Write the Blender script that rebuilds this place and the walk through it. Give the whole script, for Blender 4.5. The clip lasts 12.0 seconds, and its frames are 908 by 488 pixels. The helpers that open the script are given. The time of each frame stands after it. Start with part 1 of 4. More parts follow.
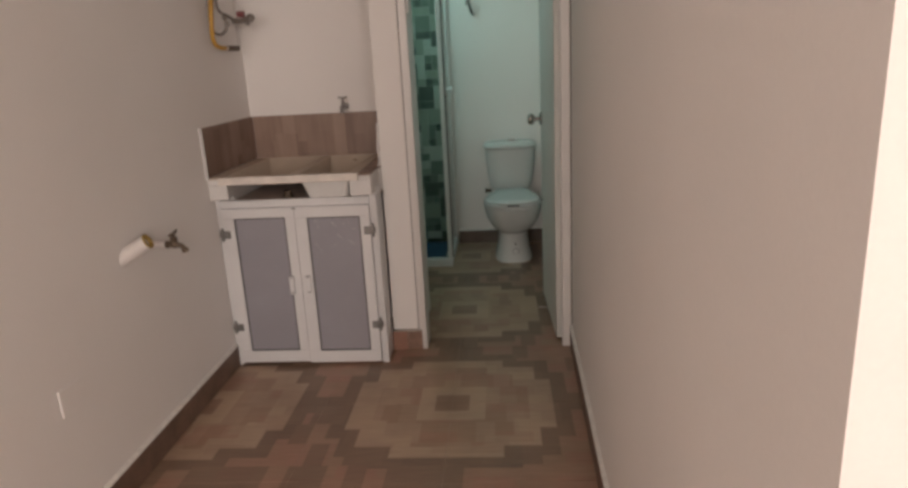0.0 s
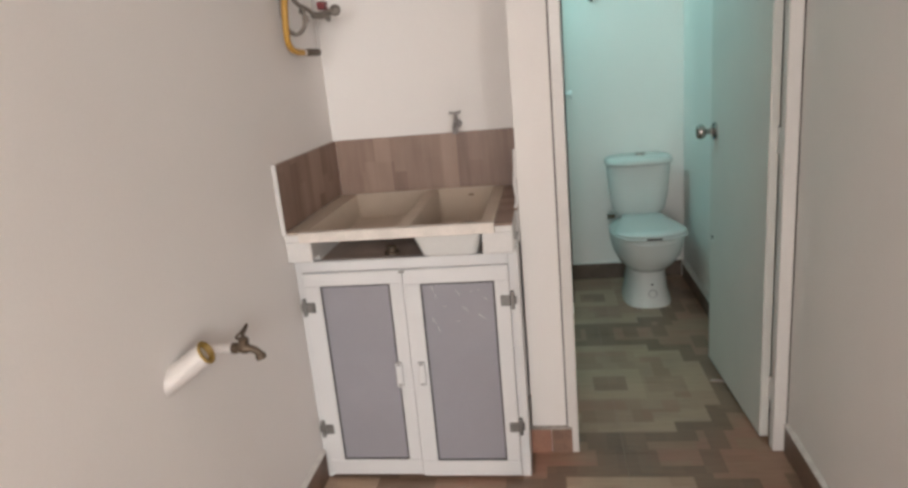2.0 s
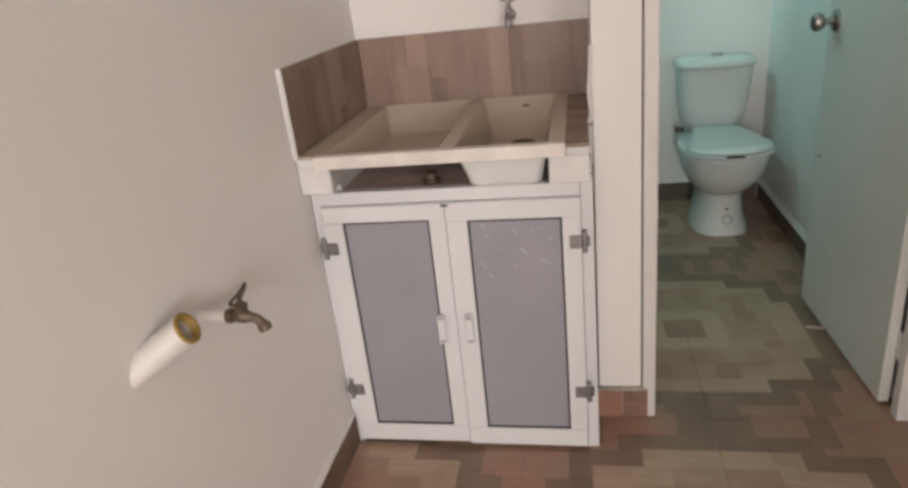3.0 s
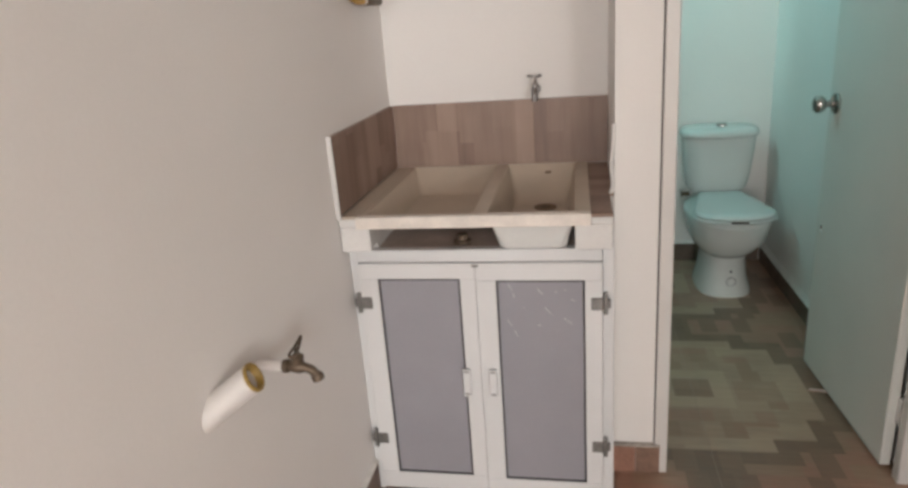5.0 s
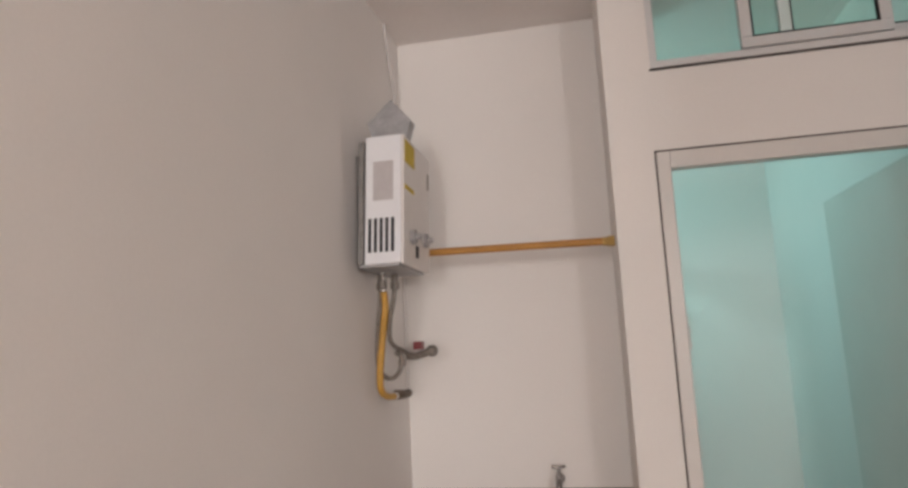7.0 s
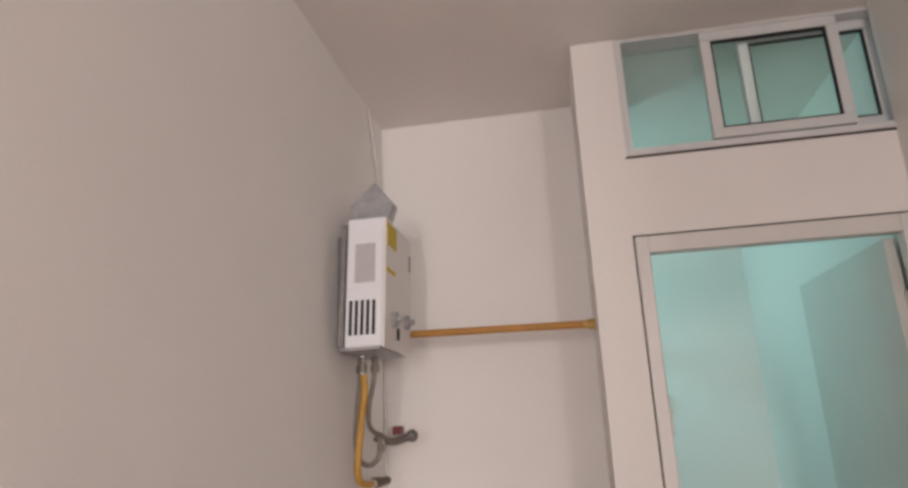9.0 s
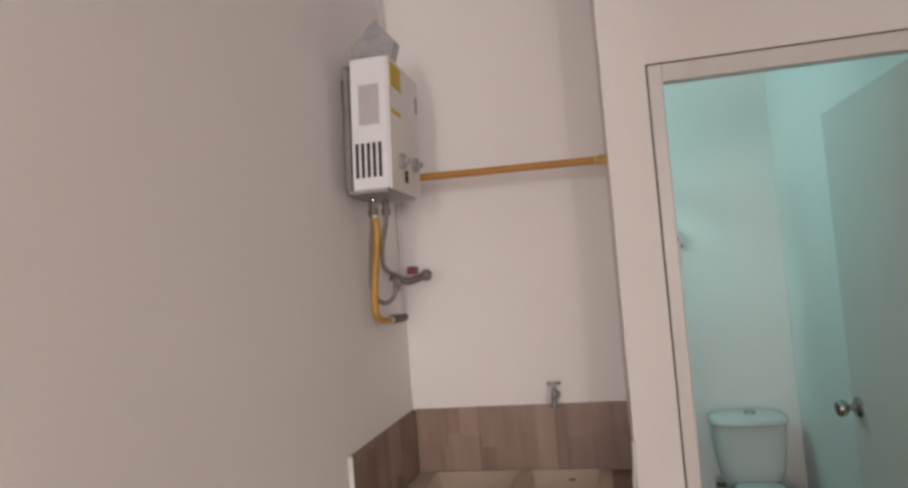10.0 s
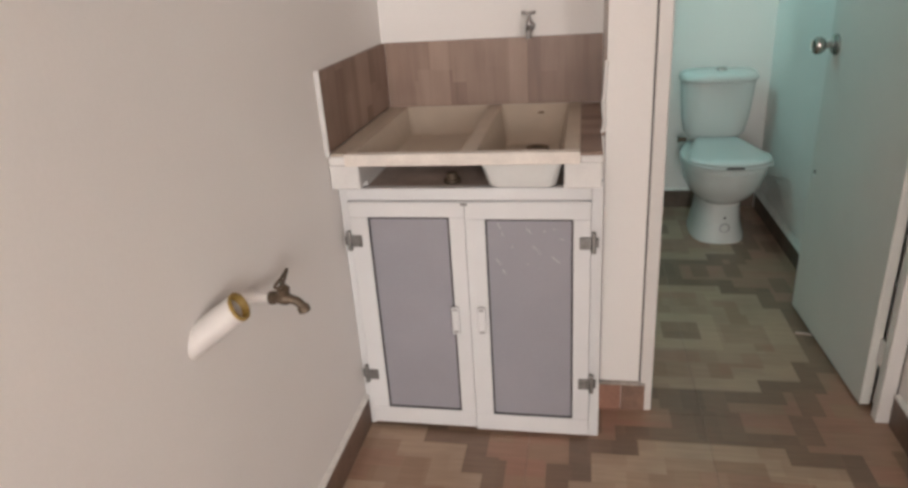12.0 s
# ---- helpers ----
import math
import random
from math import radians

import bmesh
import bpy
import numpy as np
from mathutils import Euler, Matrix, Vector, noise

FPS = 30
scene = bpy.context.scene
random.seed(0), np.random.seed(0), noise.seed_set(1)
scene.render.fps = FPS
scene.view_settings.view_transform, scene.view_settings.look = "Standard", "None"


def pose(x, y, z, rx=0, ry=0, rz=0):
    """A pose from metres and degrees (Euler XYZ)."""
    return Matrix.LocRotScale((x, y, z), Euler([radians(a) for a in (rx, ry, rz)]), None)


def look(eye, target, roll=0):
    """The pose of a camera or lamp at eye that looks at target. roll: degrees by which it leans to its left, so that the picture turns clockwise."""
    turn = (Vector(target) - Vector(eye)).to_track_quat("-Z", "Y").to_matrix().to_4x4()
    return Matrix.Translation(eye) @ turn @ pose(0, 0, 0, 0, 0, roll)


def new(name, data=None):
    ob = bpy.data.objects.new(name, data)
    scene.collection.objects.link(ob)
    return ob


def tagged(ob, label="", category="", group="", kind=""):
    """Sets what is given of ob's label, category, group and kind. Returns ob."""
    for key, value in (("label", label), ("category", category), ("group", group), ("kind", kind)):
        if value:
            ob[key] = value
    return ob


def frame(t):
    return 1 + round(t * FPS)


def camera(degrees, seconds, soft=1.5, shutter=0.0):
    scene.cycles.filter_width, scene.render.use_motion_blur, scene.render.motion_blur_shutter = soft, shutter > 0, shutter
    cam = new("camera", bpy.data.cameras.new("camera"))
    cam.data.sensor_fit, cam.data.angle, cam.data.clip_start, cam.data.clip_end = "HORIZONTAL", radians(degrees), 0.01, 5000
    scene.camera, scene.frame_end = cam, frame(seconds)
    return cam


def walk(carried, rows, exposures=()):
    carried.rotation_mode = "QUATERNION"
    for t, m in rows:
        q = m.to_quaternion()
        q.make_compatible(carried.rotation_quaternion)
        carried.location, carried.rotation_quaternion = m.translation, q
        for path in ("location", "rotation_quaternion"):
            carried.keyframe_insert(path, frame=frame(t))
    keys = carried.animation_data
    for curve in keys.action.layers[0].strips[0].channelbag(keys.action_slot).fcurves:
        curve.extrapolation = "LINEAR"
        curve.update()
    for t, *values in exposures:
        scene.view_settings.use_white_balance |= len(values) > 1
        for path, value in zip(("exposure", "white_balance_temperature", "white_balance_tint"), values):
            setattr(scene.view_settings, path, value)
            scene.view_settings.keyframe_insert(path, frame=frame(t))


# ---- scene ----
cam = camera(68.3, 12.0, soft=3.0)
PATH = [
    (0, (1.235, 0.36, 1.304), (1.089, 2.284, 0.777), -3.0),
    (0.5, (1.164, 0.575, 1.334), (1.031, 2.503, 0.821), -3.2),
    (1, (1.011, 0.738, 1.283), (0.87, 2.662, 0.754), -3.6),
    (1.5, (0.888, 0.945, 1.317), (0.659, 2.857, 0.776), -4.1),
    (2, (0.809, 1.189, 1.33), (0.519, 3.099, 0.813), -5.2),
    (2.5, (0.745, 1.429, 1.296), (0.426, 3.326, 0.749), -4.7),
    (3, (0.683, 1.6, 1.26), (0.297, 3.41, 0.502), -6.4),
    (3.2, (0.684, 1.611, 1.25), (0.239, 3.385, 0.44), -6.1),
    (4.8, (0.625, 1.506, 1.338), (0.267, 3.318, 0.572), -4.6),
    (5, (0.619, 1.491, 1.338), (0.248, 3.353, 0.709), -4.3),
    (5.5, (0.625, 1.475, 1.38), (0.24, 3.416, 1.091), -2.6),
    (6, (0.623, 1.467, 1.424), (0.222, 3.425, 1.363), -2.4),
    (6.5, (0.618, 1.455, 1.465), (0.222, 3.408, 1.644), -2.9),
    (7, (0.629, 1.441, 1.528), (0.24, 3.377, 1.847), -2.8),
    (7.5, (0.633, 1.432, 1.551), (0.248, 3.332, 2.04), -1.9),
    (7.7, (0.633, 1.44, 1.553), (0.27, 3.33, 2.098), -2.1),
    (9.3, (0.636, 1.432, 1.546), (0.317, 3.336, 2.067), -2.8),
    (9.5, (0.649, 1.44, 1.537), (0.285, 3.369, 1.92), -2.0),
    (10, (0.662, 1.455, 1.509), (0.245, 3.407, 1.621), -4.5),
    (10.3, (0.645, 1.468, 1.462), (0.24, 3.426, 1.425), -4.1),
    (10.5, (0.667, 1.471, 1.468), (0.226, 3.415, 1.31), -4.0),
    (11, (0.63, 1.489, 1.383), (0.211, 3.412, 1.029), -4.3),
    (11.5, (0.634, 1.492, 1.348), (0.219, 3.366, 0.784), -4.4),
    (12, (0.647, 1.484, 1.307), (0.276, 3.293, 0.54), -3.9),
]
EXPOSURES = [(0.0, -0.38, 6300, 9), (0.5, 0.18, 5500, -2), (1.0, 0.46, 5550, -3), (2.0, 0.42, 5700, 1), (3.0, 0.40, 5800, 3), (5.0, 0.40, 5650, 0), (5.5, 0.22, 5900, 6),
             (6.0, 0.14, 6050, 11), (6.5, 0.05, 5800, 4), (7.0, 0.04, 5850, 5), (7.5, 0.08, 5850, 6), (9.5, 0.07, 5850, 7), (10.0, -0.01, 5850, 7), (10.5, 0.07, 5850, 6), (11.0, 0.13, 6000, 10), (11.5, 0.33, 5900, 7), (12.0, 0.41, 5800, 3)]
walk(cam, [(t, look(eye, target, roll)) for t, eye, target, roll in PATH], EXPOSURES)

# ---- light ----
world = bpy.data.worlds.new("sky")
scene.world = world
world.use_nodes = True
wn = world.node_tree.nodes
sky = wn.new("ShaderNodeTexSky")
sky.sky_type, sky.sun_disc, sky.sun_elevation, sky.sun_rotation = "NISHITA", False, radians(50), radians(100)
world.node_tree.links.new(sky.outputs[0], wn["Background"].inputs[0])
wn["Background"].inputs[1].default_value = 0.08


def area_light(name, m, sx, sy, watts, color):
    """Daylight of one opening."""
    data = bpy.data.lights.new(name, "AREA")
    data.shape, data.size, data.size_y, data.energy, data.color = "RECTANGLE", sx, sy, watts, color
    ob = new(name, data)
    ob.matrix_world = m
    return ob


# two unseen windows assumed in the end wall of the room behind the start of the walk
DAY = (1.0, 0.88, 0.80)
area_light("daylight_window", look((3.45, -5.02, 1.70), (1.9, 0.6, 3.2)), 1.30, 1.46, 152, DAY)
area_light("daylight_window_small", look((0.45, -5.02, 1.70), (0.75, 0.6, 3.2)), 0.56, 1.46, 84, DAY)
# added fill for the right wall, set in an unseen opening of the left wall
area_light("daylight_window_side", look((-0.05, -2.40, 1.62), (2.0, -2.1, 1.62)), 1.16, 1.20, 50, DAY)
# the high green-glazed window over the shower
area_light("daylight_bathroom", look((-0.004, 4.36, 2.22), (1.3, 4.60, 2.50)), 0.46, 0.50, 7.5, (0.535, 0.92, 0.845))


# ---- materials ----
def material(name, base, rough=0.6, metal=0.0, vary=0.06, scale=3.0, fine=60.0, bump=0.0, spec=0.5, dirt=None):
    """A surface with two scales of variation of its colour, and fine relief."""
    m = bpy.data.materials.new(name)
    m.use_nodes = True
    nt = m.node_tree
    b = nt.nodes["Principled BSDF"]
    geo = nt.nodes.new("ShaderNodeNewGeometry")
    n1 = nt.nodes.new("ShaderNodeTexNoise")
    n1.inputs["Scale"].default_value, n1.inputs["Detail"].default_value = scale, 5
    n2 = nt.nodes.new("ShaderNodeTexNoise")
    n2.inputs["Scale"].default_value, n2.inputs["Detail"].default_value = fine, 3
    for n in (n1, n2):
        nt.links.new(geo.outputs["Position"], n.inputs["Vector"])
    ramp = nt.nodes.new("ShaderNodeMapRange")
    ramp.inputs[1].default_value, ramp.inputs[2].default_value = 0.3, 0.7
    ramp.inputs[3].default_value, ramp.inputs[4].default_value = 1 - vary, 1 + vary
    nt.links.new(n1.outputs[0], ramp.inputs[0])
    ramp2 = nt.nodes.new("ShaderNodeMapRange")
    ramp2.inputs[1].default_value, ramp2.inputs[2].default_value = 0.3, 0.7
    ramp2.inputs[3].default_value, ramp2.inputs[4].default_value = 1 - vary * 0.5, 1 + vary * 0.5
    nt.links.new(n2.outputs[0], ramp2.inputs[0])
    mul = nt.nodes.new("ShaderNodeMath")
    mul.operation = "MULTIPLY"
    nt.links.new(ramp.outputs[0], mul.inputs[0])
    nt.links.new(ramp2.outputs[0], mul.inputs[1])
    col = nt.nodes.new("ShaderNodeVectorMath")
    col.operation = "SCALE"
    col.inputs[0].default_value = base
    nt.links.new(mul.outputs[0], col.inputs["Scale"])
    nt.links.new(col.outputs[0], b.inputs["Base Color"])
    b.inputs["Roughness"].default_value, b.inputs["Metallic"].default_value = rough, metal
    b.inputs["Specular IOR Level"].default_value = spec
    if bump:
        bp = nt.nodes.new("ShaderNodeBump")
        bp.inputs["Strength"].default_value, bp.inputs["Distance"].default_value = bump, 0.004
        nt.links.new(n2.outputs[0], bp.inputs["Height"])
        nt.links.new(bp.outputs[0], b.inputs["Normal"])
    return m


def math_node(nt, op, a, b=None):
    n = nt.nodes.new("ShaderNodeMath")
    n.operation = op
    for k, v in enumerate((a, b)):
        if v is None:
            continue
        if isinstance(v, (int, float)):
            n.inputs[k].default_value = v
        else:
            nt.links.new(v, n.inputs[k])
    return n.outputs[0]


def mix_color(nt, fac, a, b):
    n = nt.nodes.new("ShaderNodeMix")
    n.data_type = "RGBA"
    nt.links.new(fac, n.inputs[0])
    for k, v in ((6, a), (7, b)):
        if isinstance(v, tuple):
            n.inputs[k].default_value = (*v, 1)
        else:
            nt.links.new(v, n.inputs[k])
    return n.outputs[2]


def floor_tile_material():
    """Ceramic tile printed with stepped medallions of short wooden blocks, four tiles to a medallion."""
    m = bpy.data.materials.new("floor_tile")
    m.use_nodes = True
    nt = m.node_tree
    b = nt.nodes["Principled BSDF"]
    geo = nt.nodes.new("ShaderNodeNewGeometry")
    sep = nt.nodes.new("ShaderNodeSeparateXYZ")
    nt.links.new(geo.outputs["Position"], sep.inputs[0])
    x, y = sep.outputs[0], sep.outputs[1]
    u = math_node(nt, "PINGPONG", math_node(nt, "SUBTRACT", x, 1.016), 0.512)
    v = math_node(nt, "PINGPONG", math_node(nt, "SUBTRACT", y, 2.742), 0.512)

    def inside(steps):
        """1 within the union of the rectangles of half sizes (su, sv)."""
        out = None
        for su, sv in steps:
            r = math_node(nt, "MULTIPLY", math_node(nt, "LESS_THAN", u, su), math_node(nt, "LESS_THAN", v, sv))
            out = r if out is None else math_node(nt, "MAXIMUM", out, r)
        return out

    def blocks(wx, wy, seed):
        """A random value for each wooden block."""
        comb = nt.nodes.new("ShaderNodeCombineXYZ")
        row = math_node(nt, "FLOOR", math_node(nt, "DIVIDE", y, wy))
        shift = math_node(nt, "MULTIPLY", row, 0.37)
        nt.links.new(math_node(nt, "FLOOR", math_node(nt, "ADD", math_node(nt, "DIVIDE", x, wx), shift)), comb.inputs[0])
        nt.links.new(row, comb.inputs[1])
        comb.inputs[2].default_value = seed
        wnz = nt.nodes.new("ShaderNodeTexWhiteNoise")
        nt.links.new(comb.outputs[0], wnz.inputs["Vector"])
        return wnz.outputs["Value"]

    r1, r2 = blocks(0.1365, 0.06827, 1.0), blocks(0.06827, 0.1365, 2.0)
    light, mid, dark = FLOOR_LIGHT, FLOOR_MID, FLOOR_DARK
    rose = FLOOR_ROSE
    field = mix_color(nt, r1, mid, rose)
    field = mix_color(nt, math_node(nt, "MULTIPLY", math_node(nt, "GREATER_THAN", r2, 0.8), 0.7), field, dark)
    body = mix_color(nt, math_node(nt, "MULTIPLY", r2, 0.65), mid, light)
    body = mix_color(nt, math_node(nt, "MULTIPLY", math_node(nt, "GREATER_THAN", r1, 0.6), 0.45), body, rose)
    edge = mix_color(nt, math_node(nt, "MULTIPLY", r1, 0.55), light, mid)
    border = mix_color(nt, math_node(nt, "MULTIPLY", r2, 0.35), dark, mid)
    # from the outside in: field, dark bars between medallions, dark stepped outline, pale stepped edge, body, pale ring, dark heart
    bar = math_node(nt, "MAXIMUM", math_node(nt, "LESS_THAN", u, 0.066), math_node(nt, "LESS_THAN", v, 0.066))
    col = mix_color(nt, bar, field, border)
    col = mix_color(nt, inside([(0.456, 0.252), (0.395, 0.370), (0.262, 0.440)]), col, border)
    col = mix_color(nt, inside([(0.394, 0.190), (0.333, 0.308), (0.200, 0.378)]), col, edge)
    col = mix_color(nt, inside([(0.300, 0.130), (0.240, 0.240), (0.132, 0.310)]), col, body)
    col = mix_color(nt, inside([(0.131, 0.131)]), col, light)
    col = mix_color(nt, inside([(0.067, 0.062)]), col, mix_color(nt, math_node(nt, "MULTIPLY", r1, 0.5), mid, dark))
    # grain of the print
    mapn = nt.nodes.new("ShaderNodeMapping")
    mapn.inputs["Scale"].default_value = (6, 60, 1)
    nt.links.new(geo.outputs["Position"], mapn.inputs["Vector"])
    gr = nt.nodes.new("ShaderNodeTexNoise")
    gr.inputs["Scale"].default_value, gr.inputs["Detail"].default_value = 1.5, 6
    nt.links.new(mapn.outputs[0], gr.inputs["Vector"])
    big = nt.nodes.new("ShaderNodeTexNoise")
    big.inputs["Scale"].default_value = 5.0
    nt.links.new(geo.outputs["Position"], big.inputs["Vector"])
    g = math_node(nt, "ADD", math_node(nt, "MULTIPLY", gr.outputs[0], 0.45), math_node(nt, "MULTIPLY", big.outputs[0], 0.35))
    sc = nt.nodes.new("ShaderNodeVectorMath")
    sc.operation = "SCALE"
    nt.links.new(col, sc.inputs[0])
    nt.links.new(math_node(nt, "ADD", g, 0.6), sc.inputs["Scale"])
    nt.links.new(sc.outputs[0], b.inputs["Base Color"])
    b.inputs["Roughness"].default_value = 0.34
    bp = nt.nodes.new("ShaderNodeBump")
    bp.inputs["Strength"].default_value, bp.inputs["Distance"].default_value = 0.15, 0.002
    nt.links.new(gr.outputs[0], bp.inputs["Height"])
    nt.links.new(bp.outputs[0], b.inputs["Normal"])
    return m


def wood_print_material(name, pale, deep, axis, boards=()):
    """Wood-look wall tile: upright boards of uneven tone with long grain. axis: 0 where the boards follow each other along x, 1 along y.
    boards: the print's own boards as (start, tone of the upper piece, tone of the lower piece), in place of random ones."""
    m = bpy.data.materials.new(name)
    m.use_nodes = True
    nt = m.node_tree
    b = nt.nodes["Principled BSDF"]
    geo = nt.nodes.new("ShaderNodeNewGeometry")
    sep = nt.nodes.new("ShaderNodeSeparateXYZ")
    nt.links.new(geo.outputs["Position"], sep.inputs[0])
    a = sep.outputs[axis]
    one = nt.nodes.new("ShaderNodeTexNoise")
    one.noise_dimensions = "1D"
    one.inputs["Scale"].default_value, one.inputs["Detail"].default_value = 11, 2
    nt.links.new(a, one.inputs["W"])
    column = math_node(nt, "FLOOR", math_node(nt, "DIVIDE", a, 0.058))
    shift = nt.nodes.new("ShaderNodeTexWhiteNoise")
    shift.noise_dimensions = "1D"
    nt.links.new(column, shift.inputs["W"])
    row = math_node(nt, "FLOOR", math_node(nt, "ADD", math_node(nt, "DIVIDE", sep.outputs[2], 0.27), math_node(nt, "MULTIPLY", shift.outputs[0], 5.0)))
    key = nt.nodes.new("ShaderNodeCombineXYZ")
    nt.links.new(column, key.inputs[0])
    nt.links.new(row, key.inputs[1])
    cell = nt.nodes.new("ShaderNodeTexWhiteNoise")
    nt.links.new(key.outputs[0], cell.inputs["Vector"])
    mapn = nt.nodes.new("ShaderNodeMapping")
    mapn.inputs["Scale"].default_value = (70, 70, 5)
    nt.links.new(geo.outputs["Position"], mapn.inputs["Vector"])
    gr = nt.nodes.new("ShaderNodeTexNoise")
    gr.inputs["Scale"].default_value, gr.inputs["Detail"].default_value = 1.0, 5
    nt.links.new(mapn.outputs[0], gr.inputs["Vector"])
    blot = nt.nodes.new("ShaderNodeTexNoise")
    blot.inputs["Scale"].default_value = 9
    nt.links.new(geo.outputs["Position"], blot.inputs["Vector"])
    tone = cell.outputs[0]
    if boards:
        pieces = []
        for column_tones in (1, 2):
            ramp = nt.nodes.new("ShaderNodeValToRGB")
            ramp.color_ramp.interpolation = "CONSTANT"
            els = ramp.color_ramp.elements
            els.remove(els[1])
            for n, board in enumerate(boards):
                e = els[0] if n == 0 else els.new(board[0])
                e.position, e.color = board[0], (board[column_tones],) * 3 + (1,)
            nt.links.new(a, ramp.inputs[0])
            pieces.append(ramp.outputs[0])
        # the boards break at uneven heights
        cut = math_node(nt, "ADD", math_node(nt, "MULTIPLY", shift.outputs[0], 0.05), 0.955)
        tone = mix_color(nt, math_node(nt, "GREATER_THAN", sep.outputs[2], cut), pieces[1], pieces[0])
    t = math_node(nt, "ADD", math_node(nt, "MULTIPLY", one.outputs[0], 0.40), math_node(nt, "MULTIPLY", tone, 0.50))
    t = math_node(nt, "ADD", t, math_node(nt, "MULTIPLY", gr.outputs[0], 0.35))
    t = math_node(nt, "ADD", t, math_node(nt, "MULTIPLY", blot.outputs[0], 0.30))
    rng = nt.nodes.new("ShaderNodeMapRange")
    rng.inputs[1].default_value, rng.inputs[2].default_value = 0.42, 1.12
    nt.links.new(t, rng.inputs[0])
    nt.links.new(mix_color(nt, rng.outputs[0], deep, pale), b.inputs["Base Color"])
    b.inputs["Roughness"].default_value = 0.45
    return m


def glass_material(name, tint, rough=0.0):
    m = bpy.data.materials.new(name)
    m.use_nodes = True
    b = m.node_tree.nodes["Principled BSDF"]
    b.inputs["Base Color"].default_value = (*tint, 1)
    b.inputs["Transmission Weight"].default_value = 1
    b.inputs["Roughness"].default_value = rough
    b.inputs["IOR"].default_value = 1.45
    return m


def mosaic_material():
    """Small glazed squares; each piece takes a tone of its own."""
    m = bpy.data.materials.new("mosaic")
    m.use_nodes = True
    nt = m.node_tree
    info = nt.nodes.new("ShaderNodeNewGeometry")
    r = nt.nodes.new("ShaderNodeValToRGB")
    r.color_ramp.interpolation = "CONSTANT"
    els = r.color_ramp.elements
    els[0].position, els[0].color = 0.0, (0.085, 0.11, 0.092, 1)
    els[1].position, els[1].color = 0.30, (0.19, 0.235, 0.19, 1)
    e = els.new(0.55)
    e.color = (0.36, 0.395, 0.325, 1)
    e = els.new(0.78)
    e.color = (0.57, 0.59, 0.53, 1)
    nt.links.new(info.outputs["Random Per Island"], r.inputs[0])
    nt.links.new(r.outputs[0], nt.nodes["Principled BSDF"].inputs["Base Color"])
    nt.nodes["Principled BSDF"].inputs["Roughness"].default_value = 0.2
    return m


FLOOR_LIGHT, FLOOR_MID, FLOOR_DARK, FLOOR_ROSE = (0.47, 0.345, 0.245), (0.355, 0.235, 0.160), (0.208, 0.138, 0.096), (0.375, 0.212, 0.152)
WALL = material("wall_paint", (0.848, 0.811, 0.779), 0.65, vary=0.02, scale=1.6, fine=140, bump=0.05, spec=0.3)
CEIL = material("ceiling_paint", (0.89, 0.84, 0.81), 0.75, vary=0.03, scale=1.2, fine=90, bump=0.06, spec=0.2)
PLASTER = material("white_plaster", (0.70, 0.675, 0.65), 0.7, vary=0.04, scale=12, fine=90, bump=0.12, spec=0.3)
TRIM = material("white_enamel", (0.72, 0.69, 0.66), 0.35, vary=0.025, scale=8, fine=120)
DOOR = material("door_enamel", (0.66, 0.65, 0.61), 0.38, vary=0.03, scale=4, fine=150)
ALU = material("white_aluminium", (0.69, 0.68, 0.675), 0.32, vary=0.02, scale=10, fine=150)
PANEL = material("grey_frosted_sheet", (0.30, 0.29, 0.315), 0.45, vary=0.05, scale=5, fine=260, bump=0.06)
SCREWCAP = material("grey_screw_cap", (0.36, 0.34, 0.34), 0.6)
SCRATCH = material("scratch_white", (0.62, 0.60, 0.62), 0.6)
GASKET = material("black_gasket", (0.018, 0.016, 0.018), 0.6)
HINGE = material("hinge_steel", (0.26, 0.25, 0.24), 0.42, 0.7, vary=0.15, scale=40)
CHROME = material("chrome", (0.75, 0.75, 0.74), 0.12, 1.0, vary=0.03)
DULLCHROME = material("worn_chrome", (0.42, 0.40, 0.38), 0.25, 1.0, vary=0.1, scale=60)
TAPMETAL = material("dull_tap_metal", (0.30, 0.28, 0.27), 0.36, 0.9, vary=0.2, scale=80)
STEEL = material("braided_steel", (0.25, 0.22, 0.195), 0.42, 0.6, vary=0.2, scale=60, fine=400, bump=0.5)
BRASS = material("aged_brass", (0.13, 0.095, 0.065), 0.5, 0.5, vary=0.25, scale=50)
DRAIN = material("brown_drain_metal", (0.20, 0.135, 0.09), 0.5, 0.3, vary=0.2, scale=60)
BRIGHTBRASS = material("brass_fitting", (0.62, 0.44, 0.16), 0.32, 0.8, vary=0.1, scale=40)
YELLOW = material("yellow_gas_pipe", (0.45, 0.215, 0.042), 0.5, vary=0.08, scale=20)
YHOSE = material("yellow_hose", (0.52, 0.29, 0.045), 0.5, vary=0.1, scale=25)
RED = material("red_handle", (0.17, 0.02, 0.024), 0.4)
HEATER = material("heater_enamel", (0.80, 0.80, 0.82), 0.3, vary=0.02, scale=8)
HEATERFRONT = material("heater_front_grey", (0.78, 0.74, 0.71), 0.35, vary=0.03, scale=8)
LABEL = material("pale_grey_label", (0.50, 0.47, 0.47), 0.6, vary=0.05, scale=40)
YLABEL = material("yellow_label", (0.62, 0.46, 0.03), 0.6, vary=0.12, scale=60)
